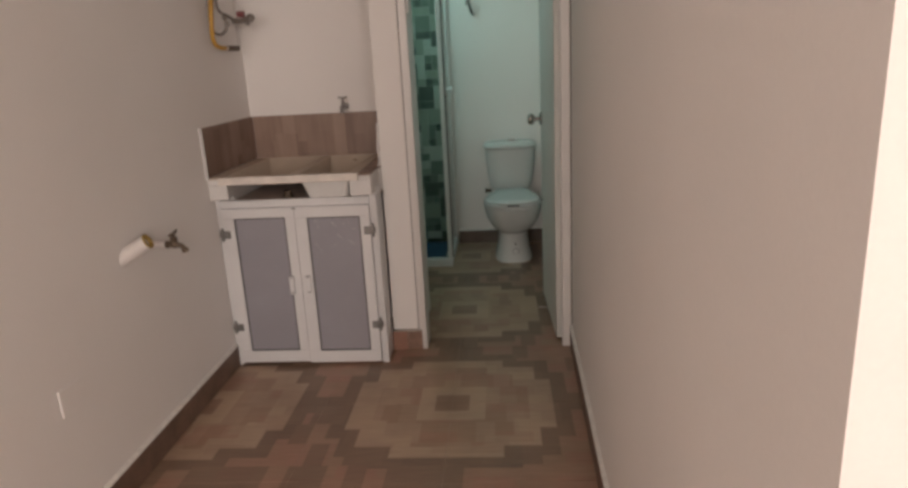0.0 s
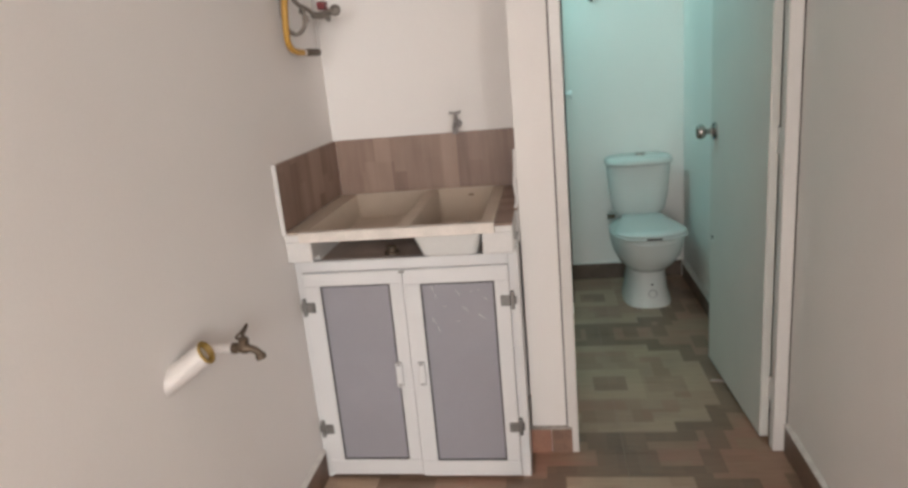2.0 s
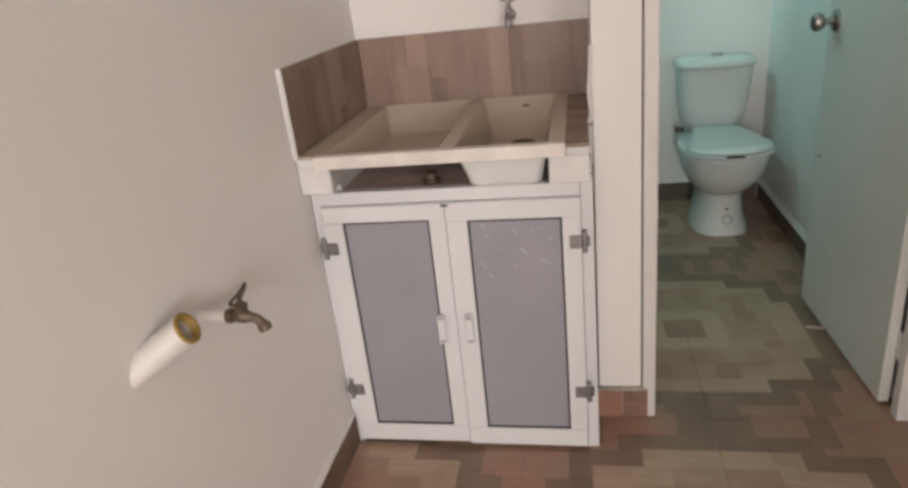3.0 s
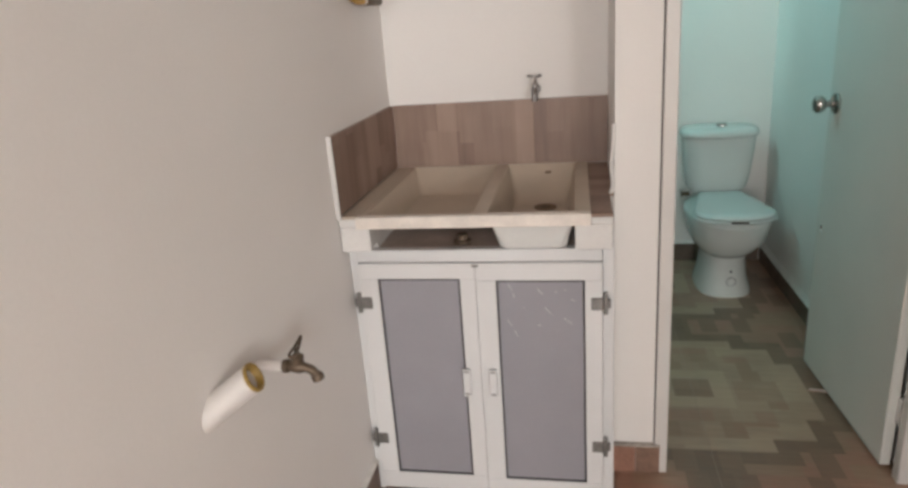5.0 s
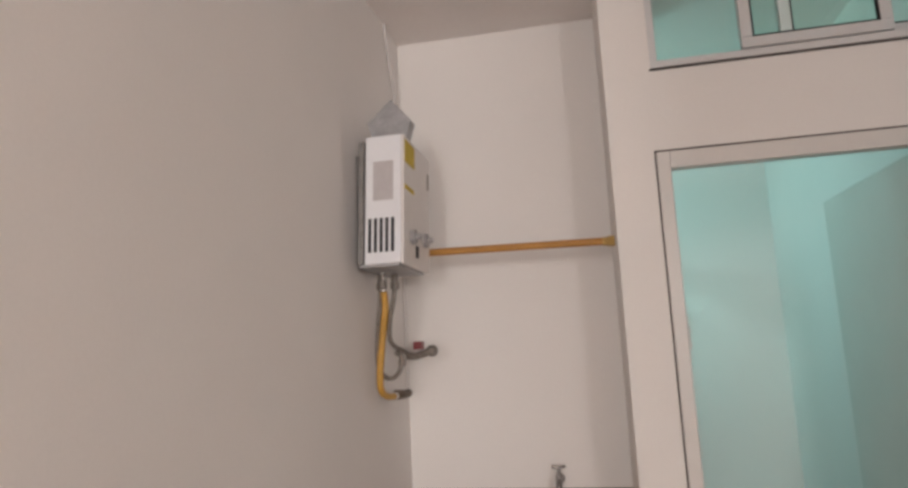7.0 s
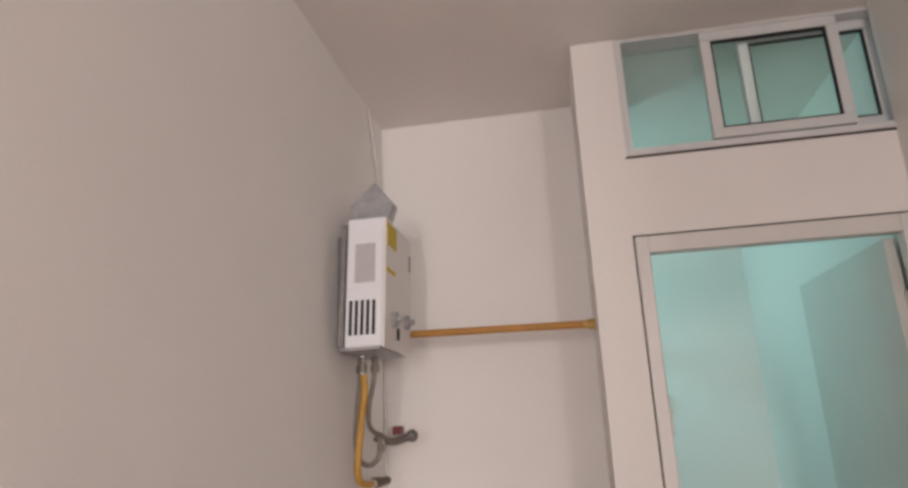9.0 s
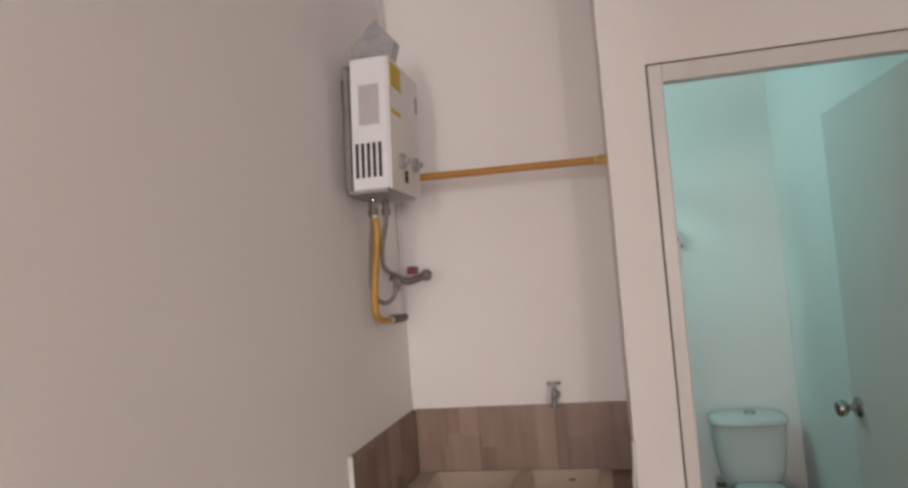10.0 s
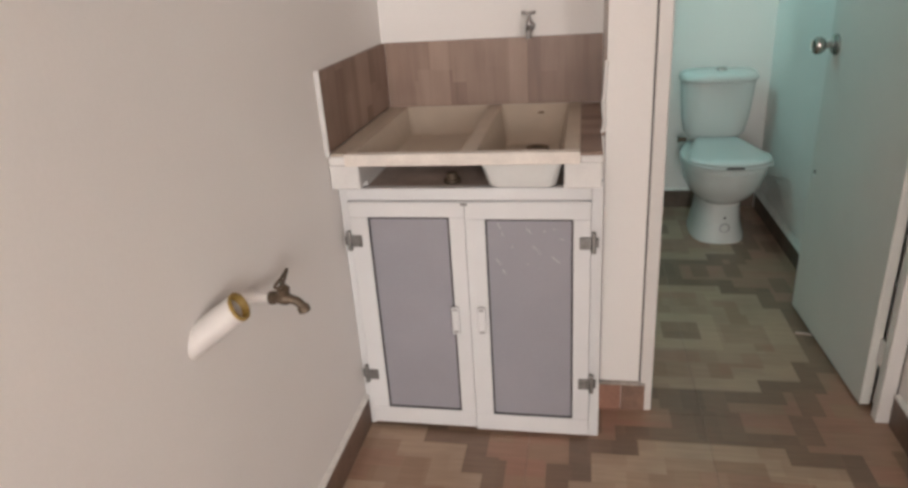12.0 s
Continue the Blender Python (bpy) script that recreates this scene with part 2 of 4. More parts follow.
BLACK = material("black_slot", (0.012, 0.012, 0.014), 0.7)
GALV = material("galvanised_sheet", (0.42, 0.42, 0.43), 0.42, 0.75, vary=0.15, scale=25, fine=120)
SINK = material("beige_composite", (0.51, 0.425, 0.335), 0.42, vary=0.06, scale=9, fine=350, bump=0.04)
SINKRIM = material("pale_worn_rim", (0.71, 0.645, 0.58), 0.5, vary=0.1, scale=18, fine=200, bump=0.05)
BOWL = material("white_moulded_plastic", (0.70, 0.69, 0.665), 0.4, vary=0.03, scale=10)
SHWHITE = material("shower_frame_white", (0.84, 0.84, 0.83), 0.3, vary=0.02, scale=10)
CERAMIC = material("white_ceramic", (0.68, 0.69, 0.67), 0.12, vary=0.01, scale=5)
SEATP = material("white_seat_plastic", (0.70, 0.72, 0.71), 0.25, vary=0.01, scale=5)
SKIRT = material("dark_skirting_tile", (0.17, 0.105, 0.075), 0.45, vary=0.25, scale=9, fine=80)
SKIRTRED = material("reddish_skirting_tile", (0.34, 0.18, 0.125), 0.45, vary=0.2, scale=9, fine=80)
SKIRTBROWN = material("brown_skirting_tile", (0.25, 0.155, 0.11), 0.45, vary=0.25, scale=9, fine=80)
GREYGROUT = material("grey_grout", (0.36, 0.32, 0.28), 0.85, vary=0.3, scale=40, bump=0.3)
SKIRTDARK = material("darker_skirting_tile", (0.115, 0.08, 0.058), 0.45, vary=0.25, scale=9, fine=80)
GROUT = material("white_grout", (0.76, 0.73, 0.69), 0.8, vary=0.08, scale=30, bump=0.2)
FGROUT = material("floor_grout", (0.42, 0.32, 0.25), 0.85, vary=0.1, scale=30)
PVC = material("white_pvc", (0.68, 0.64, 0.61), 0.5, vary=0.03, scale=15)
PVCEND = material("ochre_pipe_rim", (0.34, 0.22, 0.05), 0.55, vary=0.25, scale=70)
BLUE = material("blue_shower_mat", (0.015, 0.09, 0.20), 0.5, vary=0.12, scale=25)
DARKGAP = material("dark_joint", (0.045, 0.033, 0.028), 0.9)
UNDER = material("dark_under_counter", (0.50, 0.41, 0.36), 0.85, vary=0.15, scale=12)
TILE = floor_tile_material()
# the last board's low tone also holds some of the pier's shadow
BOARDS = [(0.0, 0.45, 0.45), (0.103, 0.40, 0.65), (0.159, 0.95, 0.75), (0.220, 0.60, 0.12), (0.276, 0.48, 0.50), (0.337, 0.50, 0.42),
          (0.415, 0.90, 0.85), (0.475, 0.30, 0.32), (0.519, 0.50, 0.28), (0.570, 0.42, 0.42), (0.648, 0.22, 0.22)]
WOODX = wood_print_material("wood_tile_back", (0.385, 0.272, 0.210), (0.170, 0.105, 0.080), 0, BOARDS)
WOODY = wood_print_material("wood_tile_side", (0.385, 0.272, 0.210), (0.170, 0.105, 0.080), 1)
GLASS = glass_material("clear_glass", (0.93, 0.98, 0.96))
TGLASS = glass_material("green_glass", (0.87, 0.93, 0.90))
MOSAIC = mosaic_material()


# ---- building helpers ----
def box_into(bm, a, b, bevel=0.0, seg=1):
    """A box from corner a to corner b."""
    lo, hi = [min(p, q) for p, q in zip(a, b)], [max(p, q) for p, q in zip(a, b)]
    vs = [bm.verts.new((x, y, z)) for z in (lo[2], hi[2]) for x, y in ((lo[0], lo[1]), (hi[0], lo[1]), (hi[0], hi[1]), (lo[0], hi[1]))]
    fs = [bm.faces.new([vs[k] for k in f]) for f in ((3, 2, 1, 0), (4, 5, 6, 7), (0, 1, 5, 4), (1, 2, 6, 5), (2, 3, 7, 6), (3, 0, 4, 7))]
    if bevel:
        es = list({e for f in fs for e in f.edges})
        bmesh.ops.bevel(bm, geom=es, offset=bevel, segments=seg, affect="EDGES", profile=0.5)
    return vs


def box(a, b, bevel=0.0, seg=1):
    bm = bmesh.new()
    box_into(bm, a, b, bevel, seg)
    return bm


def prism(points, z0, z1):
    """An upright prism over a plan."""
    bm = bmesh.new()
    lo = [bm.verts.new((x, y, z0)) for x, y in points]
    hi = [bm.verts.new((x, y, z1)) for x, y in points]
    n = len(points)
    bm.faces.new(lo[::-1])
    bm.faces.new(hi)
    for k in range(n):
        bm.faces.new((lo[k], lo[(k + 1) % n], hi[(k + 1) % n], hi[k]))
    bmesh.ops.recalc_face_normals(bm, faces=bm.faces[:])
    return bm


def loft(rings, closed=True, bm=None):
    """A skin over rings with equal counts of points, capped at both ends where closed."""
    bm = bm or bmesh.new()
    rows = [[bm.verts.new(p) for p in ring] for ring in rings]
    n = len(rows[0])
    for a, b in zip(rows, rows[1:]):
        for k in range(n):
            bm.faces.new((a[k], a[(k + 1) % n], b[(k + 1) % n], b[k]))
    if closed:
        bm.faces.new(rows[0][::-1])
        bm.faces.new(rows[-1])
    bmesh.ops.recalc_face_normals(bm, faces=bm.faces[:])
    return bm


def egg(cx, y0, y1, half, z, power=2.3, n=40, blunt=0.0):
    """A rounded outline from y0 (front) to y1 (back)."""
    out = []
    cy, hy = (y0 + y1) / 2, (y1 - y0) / 2
    for k in range(n):
        a = 2 * math.pi * k / n
        c, s = math.cos(a), math.sin(a)
        px = abs(c) ** (2 / power) * (1 if c > 0 else -1)
        py = abs(s) ** (2 / power) * (1 if s > 0 else -1)
        out.append((cx + half * px * (1 - blunt * max(0, -py) ** 2 * 0.5), cy + hy * py, z))
    return out


def lid_ring(cx, y0, yw, y1, hw, hb, z, n=24):
    """The outline of a toilet lid: a broad blunt front, then nearly straight sides that narrow to a back of half width hb."""
    out = []
    for k in range(n + 1):
        a = math.pi + math.pi * k / n
        c, q = math.cos(a), math.sin(a)
        out.append((cx + hw * math.copysign(abs(c) ** 0.97, c), yw - (yw - y0) * abs(q) ** 0.97, z))
    for side in (1, -1):
        steps = range(1, n // 2 + 1) if side == 1 else range(n // 2, 0, -1)
        for k in steps:
            t = k / (n // 2)
            out.append((cx + side * (hb + (hw - hb) * (1 - t ** 1.06)), yw + (y1 - yw) * t, z))
    return out


def turned(profile, origin, axis, n=20):
    """A turned solid: (distance along the axis, radius) from the origin along the axis."""
    d = Vector(axis).normalized()
    u = d.orthogonal().normalized()
    w = d.cross(u)
    o = Vector(origin)
    return loft([[o + d * t + (u * math.cos(2 * math.pi * k / n) + w * math.sin(2 * math.pi * k / n)) * max(r, 1e-4) for k in range(n)] for t, r in profile])


def spline(points, steps=8):
    """Smooth points through the given ones."""
    p = [Vector(q) for q in points]
    p = [p[0] * 2 - p[1], *p, p[-1] * 2 - p[-2]]
    out = []
    for k in range(1, len(p) - 2):
        for s in range(steps):
            t = s / steps
            out.append(0.5 * (2 * p[k] + (p[k + 1] - p[k - 1]) * t + (2 * p[k - 1] - 5 * p[k] + 4 * p[k + 1] - p[k + 2]) * t * t + (3 * p[k] - p[k - 1] - 3 * p[k + 1] + p[k + 2]) * t ** 3))
    return out + [p[-2]]


def tube(points, r, n=12, smooth=True, bm=None):
    """A round tube along points."""
    pts = spline(points) if smooth else [Vector(q) for q in points]
    rings = []
    u = None
    for k, p in enumerate(pts):
        d = (pts[min(k + 1, len(pts) - 1)] - pts[max(k - 1, 0)]).normalized()
        u = d.orthogonal() if u is None else u - d * u.dot(d)
        u.normalize()
        w = d.cross(u)
        rings.append([p + (u * math.cos(2 * math.pi * a / n) + w * math.sin(2 * math.pi * a / n)) * r for a in range(n)])
    return loft(rings, bm=bm)


def mesh_object(name, bm, mat, smooth=False):
    me = bpy.data.meshes.new(name)
    bm.to_mesh(me)
    bm.free()
    me.materials.append(mat)
    if smooth:
        me.shade_smooth()
        me.set_sharp_from_angle(angle=radians(38))
    return new(name, me)


def part(name, bm, mat, parent, label="", smooth=False):
    ob = mesh_object(name, bm, mat, smooth)
    ob.parent = parent
    ob.matrix_parent_inverse = Matrix.Translation(-parent.location) if parent.parent is None else Matrix()
    return tagged(ob, label)


def thing(name, base, label, category, group=""):
    ob = new(name)
    ob.location = base
    ob.empty_display_size = 0.05
    return tagged(ob, label, category, group)


def structure(name, bm, mat, label, category, smooth=False):
    return tagged(mesh_object(name, bm, mat, smooth), label, category, kind="structure")


# ---- the shell ----
H = 2.65
PLAN = [(-0.15, -5.10), (4.35, -5.10), (4.35, 1.0), (1.75, 1.0), (1.75, 5.30), (-0.15, 5.30)]
structure("floor", prism(PLAN, -0.12, -0.0022), FGROUT, "brown ceramic tiled floor with stepped wooden medallions", "floor")
structure("ceiling", prism(PLAN, H, H + 0.12), CEIL, "plain off-white painted ceiling", "ceiling")
lbm = bmesh.new()
for lo, hi in (((-0.15, -4.95, -0.12), (0.0, 3.68, 1.0)), ((-0.15, -4.95, 2.24), (0.0, 3.68, H)), ((-0.15, -4.95, 1.0), (0.0, -3.0, 2.24)), ((-0.15, -1.8, 1.0), (0.0, 3.68, 2.24))):
    box_into(lbm, lo, hi)
structure("wall_left", lbm, WALL, "long plain off-white painted wall", "wall")
structure("wall_niche_back", box((-0.15, 3.68, -0.12), (0.71, 3.80, H)), WALL, "off-white wall behind the laundry sink", "wall")
structure("wall_post", box((0.71, 3.27, -0.12), (0.826, 3.80, H)), WALL, "off-white painted pier beside the bathroom door", "wall")
structure("wall_right", prism([(1.489, 0.828), (4.20, 0.828), (4.20, 1.0), (1.63, 1.0), (1.69, 3.27), (1.5415, 3.27)], -0.12, H), WALL, "plain off-white painted side wall with a lit end", "wall")
structure("wall_far_right", box((4.20, -5.10, -0.12), (4.35, 1.0, H)), WALL, "plain off-white side wall of the room behind", "wall")
ebm = bmesh.new()
for lo, hi in (((-0.15, -5.10, -0.12), (4.2, -4.95, 0.95)), ((-0.15, -5.10, 2.45), (4.2, -4.95, H)), ((-0.15, -5.10, 0.95), (0.15, -4.95, 2.45)), ((0.75, -5.10, 0.95), (2.77, -4.95, 2.45)), ((4.13, -5.10, 0.95), (4.2, -4.95, 2.45))):
    box_into(ebm, lo, hi)
structure("wall_behind", ebm, WALL, "off-white end wall with two windows", "wall")
structure("lintel_bathroom", box((0.826, 3.27, 2.040), (1.69, 3.39, 2.272)), WALL, "off-white wall between bathroom door and transom window", "wall")
structure("wall_stub", box((1.580, 3.27, -0.12), (1.69, 3.39, 2.04)), WALL, "narrow off-white wall beside the door frame", "wall")
structure("wall_window_left", box((0.826, 3.27, 2.272), (0.838, 3.39, H)), WALL, "narrow reveal of the transom window", "wall")
structure("wall_bathroom_right", box((1.575, 3.39, -0.12), (1.75, 5.13, H)), WALL, "white painted bathroom wall", "wall")
structure("wall_bathroom_back", box((-0.15, 5.13, -0.12), (1.75, 5.30, H)), WALL, "white painted bathroom back wall", "wall")
wbm = bmesh.new()
for lo, hi in (((-0.15, 3.80, -0.12), (0.0, 5.13, 1.93)), ((-0.15, 3.80, 2.51), (0.0, 5.13, H)), ((-0.15, 3.80, 1.93), (0.0, 4.11, 2.51)), ((-0.15, 4.62, 1.93), (0.0, 5.13, 2.51))):
    box_into(wbm, lo, hi)
structure("wall_bathroom_left", wbm, WALL, "white painted bathroom wall with a high window", "wall")

# ---- bathroom door frame and door ----
frame_door = structure("door_frame", box((0.830, 3.262, 0.0), (0.866, 3.392, 2.034), 0.003), TRIM, "white enamelled steel frame of the bathroom door", "door frame")
for nm, lo, hi in (("head", (0.866, 3.263, 1.987), (1.497, 3.305, 2.034)), ("jamb", (1.497, 3.262, 0.0), (1.5365, 3.300, 2.034)), ("rebate", (1.524, 3.3005, 0.0), (1.5735, 3.388, 2.034))):
    part(nm, box(lo, hi, 0.002), TRIM, frame_door)
for lo, hi in (((0.8260, 3.272, 0.09), (0.8305, 3.30, 2.04)), ((0.8305, 3.272, 2.0335), (1.5365, 3.30, 2.0405)), ((1.5365, 3.268, 0.0), (1.5413, 3.30, 2.04))):
    part("shadow_joint", box(lo, hi), DARKGAP, frame_door, "dark joint round the frame")

part("strike_plate", box((0.8655, 3.290, 1.505), (0.8745, 3.345, 1.568), 0.002), TRIM, frame_door, "painted strike plate")

HX, HY = 1.475, 3.330
leaf = thing("bathroom_door", (HX, HY, 0.0), "plain off-white bathroom door standing open", "door")
swing = Matrix.Translation((HX, HY, 0)) @ Matrix.Rotation(radians(91.9), 4, "Z")


def leaf_part(name, bm, mat, label="", parent=None, smooth=False):
    """A part given in the leaf's own plane: x along the width from the hinge, y across the thickness."""
    bm.transform(swing)
    return part(name, bm, mat, parent or leaf, label, smooth)


panel = leaf_part("leaf", box((0.0, -0.030, 0.014), (0.640, 0.0, 1.986), 0.003), DOOR)
for z in (0.202, 1.026, 1.80):
    leaf_part("hinge", box((-0.030, -0.050, z - 0.041), (0.004, -0.022, z + 0.041), 0.004, 2), TRIM, "painted hinge")
leaf_part("rose", turned([(0, 0.034), (0.006, 0.034), (0.012, 0.026), (0.013, 0.012)], (0.582, 0.0, 0.993), (0, 1, 0), 24), DULLCHROME, "round chrome rose", panel, smooth=True)
leaf_part("knob", turned([(0.008, 0.011), (0.035, 0.011), (0.040, 0.022), (0.050, 0.028), (0.062, 0.028), (0.070, 0.022), (0.073, 0.010), (0.073, 0.0)], (0.582, 0.0, 0.993), (0, 1, 0), 24), DULLCHROME, "round chrome door knob", panel, smooth=True)
leaf_part("bolt_hole", turned([(0, 0.007), (0.004, 0.007), (0.005, 0.004)], (0.60, 0.0, 0.56), (0, 1, 0), 12), HINGE, "small steel stud", panel)
leaf_part("paint_chip", turned([(0, 0.013), (0.0012, 0.011), (0.0013, 0.0)], (0.607, 0.0, 0.552), (0, 1, 0), 9), SHWHITE, "pale chipped spot", panel)
tagged(mesh_object("door_wedge", prism([(1.415, 3.768), (1.47, 3.756), (1.471, 3.766), (1.418, 3.777)], 0.0, 0.006), UNDER), "thin pale wooden door wedge on the floor", "door wedge")

# ---- transom window ----
win = structure("window_1", box((0.838, 3.262, 2.272), (1.69, 3.36, 2.292), 0.002), ALU, "white aluminium sliding transom window over the door", "window")
part("sill_joint", box((0.834, 3.2665, 2.2665), (1.60, 3.2755, 2.2718)), DARKGAP, win, "dark joint under the sill")
for nm, lo, hi in (("frame_side", (0.838, 3.272, 2.292), (0.858, 3.36, H)), ("frame_head", (0.858, 3.272, H - 0.012), (1.69, 3.36, H - 0.001)), ("track", (0.858, 3.312, 2.292), (1.69, 3.316, 2.304))):
    part(nm, box(lo, hi, 0.0015), ALU, win)


def sash(x0, x1, y, z0, z1, w, name):
    """A glazed sliding sash with a black gasket."""
    s = part(name, box((x0, y, z0), (x1, y + 0.028, z0 + w), 0.002), ALU, win)
    for nm, lo, hi in (("stile", (x0, y, z0 + w), (x0 + w, y + 0.028, z1 - w)), ("stile", (x1 - w, y, z0 + w), (x1, y + 0.028, z1 - w)), ("rail", (x0, y, z1 - w), (x1, y + 0.028, z1))):
        part(nm, box(lo, hi, 0.002), ALU, s)
    g = 0.005
    gb = bmesh.new()
    for lo, hi in (((x0 + w, y + 0.004, z0 + w), (x1 - w, y + 0.018, z0 + w + g)), ((x0 + w, y + 0.004, z1 - w - g), (x1 - w, y + 0.018, z1 - w)),
                   ((x0 + w, y + 0.004, z0 + w + g), (x0 + w + g, y + 0.018, z1 - w - g)), ((x1 - w - g, y + 0.004, z0 + w + g), (x1 - w, y + 0.018, z1 - w - g))):
        box_into(gb, lo, hi)
    part("gasket", gb, GASKET, s, "black rubber gasket")
    p = part("pane", box((x0 + w + g, y + 0.009, z0 + w + g), (x1 - w - g, y + 0.014, z1 - w - g)), TGLASS, s, "greenish window glass")
    p.visible_shadow = False
    return s


sash(1.083, 1.459, 3.278, 2.303, 2.640, 0.030, "front_sash")
sash(1.196, 1.572, 3.318, 2.305, 2.638, 0.030, "rear_sash")
fixed = part("fixed_pane", box((0.858, 3.345, 2.292), (1.225, 3.35, H - 0.012)), TGLASS, win, "greenish window glass")
fixed.visible_shadow = False

# ---- laundry counter in the niche ----
counter = thing("laundry_counter", (0.35, 3.40, 0.75), "white plastered laundry counter with wood-look tiles", "counter")
part("front_pier", box((0.003, 3.075, 0.783), (0.083, 3.100, 0.849), 0.003), PLASTER, counter, "white plastered end")
part("side_pier", box((0.003, 3.1005, 0.785), (0.0765, 3.675, 0.872)), PLASTER, counter)
part("pier_foot", box((0.0245, 3.152, 0.7665), (0.0765, 3.64, 0.7847)), PLASTER, counter)
part("pier_top", box((0.003, 3.075, 0.849), (0.052, 3.100, 0.872), 0.003), PLASTER, counter)
part("front_pier", box((0.606, 3.075, 0.783), (0.698, 3.100, 0.849), 0.003), PLASTER, counter, "white plastered end")
part("side_pier", box((0.622, 3.1005, 0.785), (0.698, 3.262, 0.868)), PLASTER, counter)
part("pier_foot", box((0.622, 3.152, 0.7665), (0.689, 3.261, 0.7847)), PLASTER, counter)
part("pier_top", box((0.645, 3.075, 0.849), (0.698, 3.100, 0.868), 0.003), PLASTER, counter)
part("back_pier", box((0.622, 3.262, 0.767), (0.708, 3.675, 0.868)), PLASTER, counter)
part("side_flange", box((0.012, 3.076, 0.8725), (0.0575, 3.667, 0.8795), 0.001), SINK, counter, "beige filler strip")
part("tile_strip", box((0.640, 3.069, 0.868), (0.698, 3.262, 0.876), 0.002), WOODY, counter, "brown wood-look tile strip")
part("tile_strip", box((0.640, 3.262, 0.868), (0.708, 3.668, 0.876), 0.002), WOODY, counter, "brown wood-look tile strip")
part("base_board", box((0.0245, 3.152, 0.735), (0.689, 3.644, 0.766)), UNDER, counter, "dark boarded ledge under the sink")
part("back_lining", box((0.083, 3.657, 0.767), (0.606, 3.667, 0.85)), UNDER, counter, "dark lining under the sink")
splash = thing("backsplash", (0.35, 3.67, 0.87), "brown wood-look tile backsplash over the laundry sink", "backsplash")
for k in range(3):
    x0 = 0.012 + k * 0.2326
    part("tile", box((x0, 3.668, 0.877), (x0 + 0.2324, 3.6795, 1.087), 0.0003), WOODX, splash)
part("tile", prism([(0.0005, 3.075), (0.011, 3.075), (0.011, 3.668), (0.0005, 3.668)], 0.881, 1.087), WOODY, splash)
part("end_trim", box((0.0005, 3.066, 0.873), (0.013, 3.0745, 1.090), 0.002), PLASTER, splash, "white end trim")
# white plaster bulge where the backsplash meets the pier
part("plaster_edge", tube([(0.708, 3.272, 1.06), (0.706, 3.271, 1.0), (0.702, 3.272, 0.95), (0.706, 3.271, 0.90), (0.699, 3.268, 0.87)], 0.006, 8), PLASTER, splash, "rough white plaster edge", smooth=True)

# ---- twin laundry sink ----
sink = thing("laundry_sink", (0.345, 3.37, 0.77), "beige composite laundry sink with two basins", "sink")


def basin(x0, x1, y0, y1, bottom, back, front, side, grow=0.0, top=0.8795):
    """An open basin with sloping walls and rounded corners and foot; grow: the same shape laid outside it."""
    rings = []
    zt, depth = 0.8795, 0.8795 - bottom
    for t, f in ((0.0, 0.0), (0.75, 0.75), (0.88, 0.90), (0.96, 0.97), (1.03, 0.995), (1.12, 1.0)):
        z = zt - depth * f - grow * t
        if z > top:
            t = (zt - top) / (depth + grow)
            z = top
        a0, a1, b0, b1 = x0 + side * t - grow, x1 - side * t + grow, y0 + front * t - grow, y1 - back * t + grow
        c = 0.004 + 0.026 * min(t, 1)
        r = []
        for cx, cy, q in ((a1 - c, b1 - c, 0), (a0 + c, b1 - c, 1), (a0 + c, b0 + c, 2), (a1 - c, b0 + c, 3)):
            for k in range(7):
                an = (q + k / 6) * math.pi / 2
                r.append((cx + c * math.cos(an), cy + c * math.sin(an), z))
        rings.append(r)
    bm = loft(rings, closed=False)
    bm.verts.ensure_lookup_table()
    n = len(rings[0])
    bm.faces.new(bm.verts[-n:])
    bmesh.ops.recalc_face_normals(bm, faces=bm.faces[:])
    if not grow:
        bmesh.ops.reverse_faces(bm, faces=bm.faces[:])
    return bm


L0, L1, R0, R1, Y0, Y1 = 0.078, 0.352, 0.392, 0.606, 3.088, 3.655
part("shallow_basin", basin(L0, L1, Y0, Y1, 0.806, 0.09, 0.20, 0.03), SINK, sink, smooth=True)
part("deep_basin", basin(R0, R1, Y0, Y1, 0.777, 0.12, 0.035, 0.026), SINK, sink, smooth=True)
for lo, hi in (((0.052, 3.062, 0.849), (0.645, Y0, 0.880)), ((0.052, Y1, 0.866), (0.645, 3.667, 0.880)),
               ((0.058, Y0, 0.866), (L0, Y1, 0.880)), ((L1, Y0, 0.866), (R0, Y1, 0.880)), ((R1, Y0, 0.866), (0.645, Y1, 0.880))):
    part("rim", box(lo, hi, 0.0012), SINKRIM if hi[1] == Y0 else SINK, sink, "worn beige rim")
dr = part("drain", turned([(0, 0.034), (0.003, 0.034), (0.0035, 0.022), (0.001, 0.018)], (0.515, 3.49, 0.778), (0, 0, 1), 24), DRAIN, sink, "dull brown drain", smooth=True)
part("drain_hole", turned([(0, 0.017), (0.0015, 0.017)], (0.515, 3.49, 0.7795), (0, 0, 1), 16), BRASS, dr)
part("overflow", box((0.510, 3.621, 0.855), (0.530, 3.630, 0.861), 0.002), DRAIN, sink, "small overflow slot")
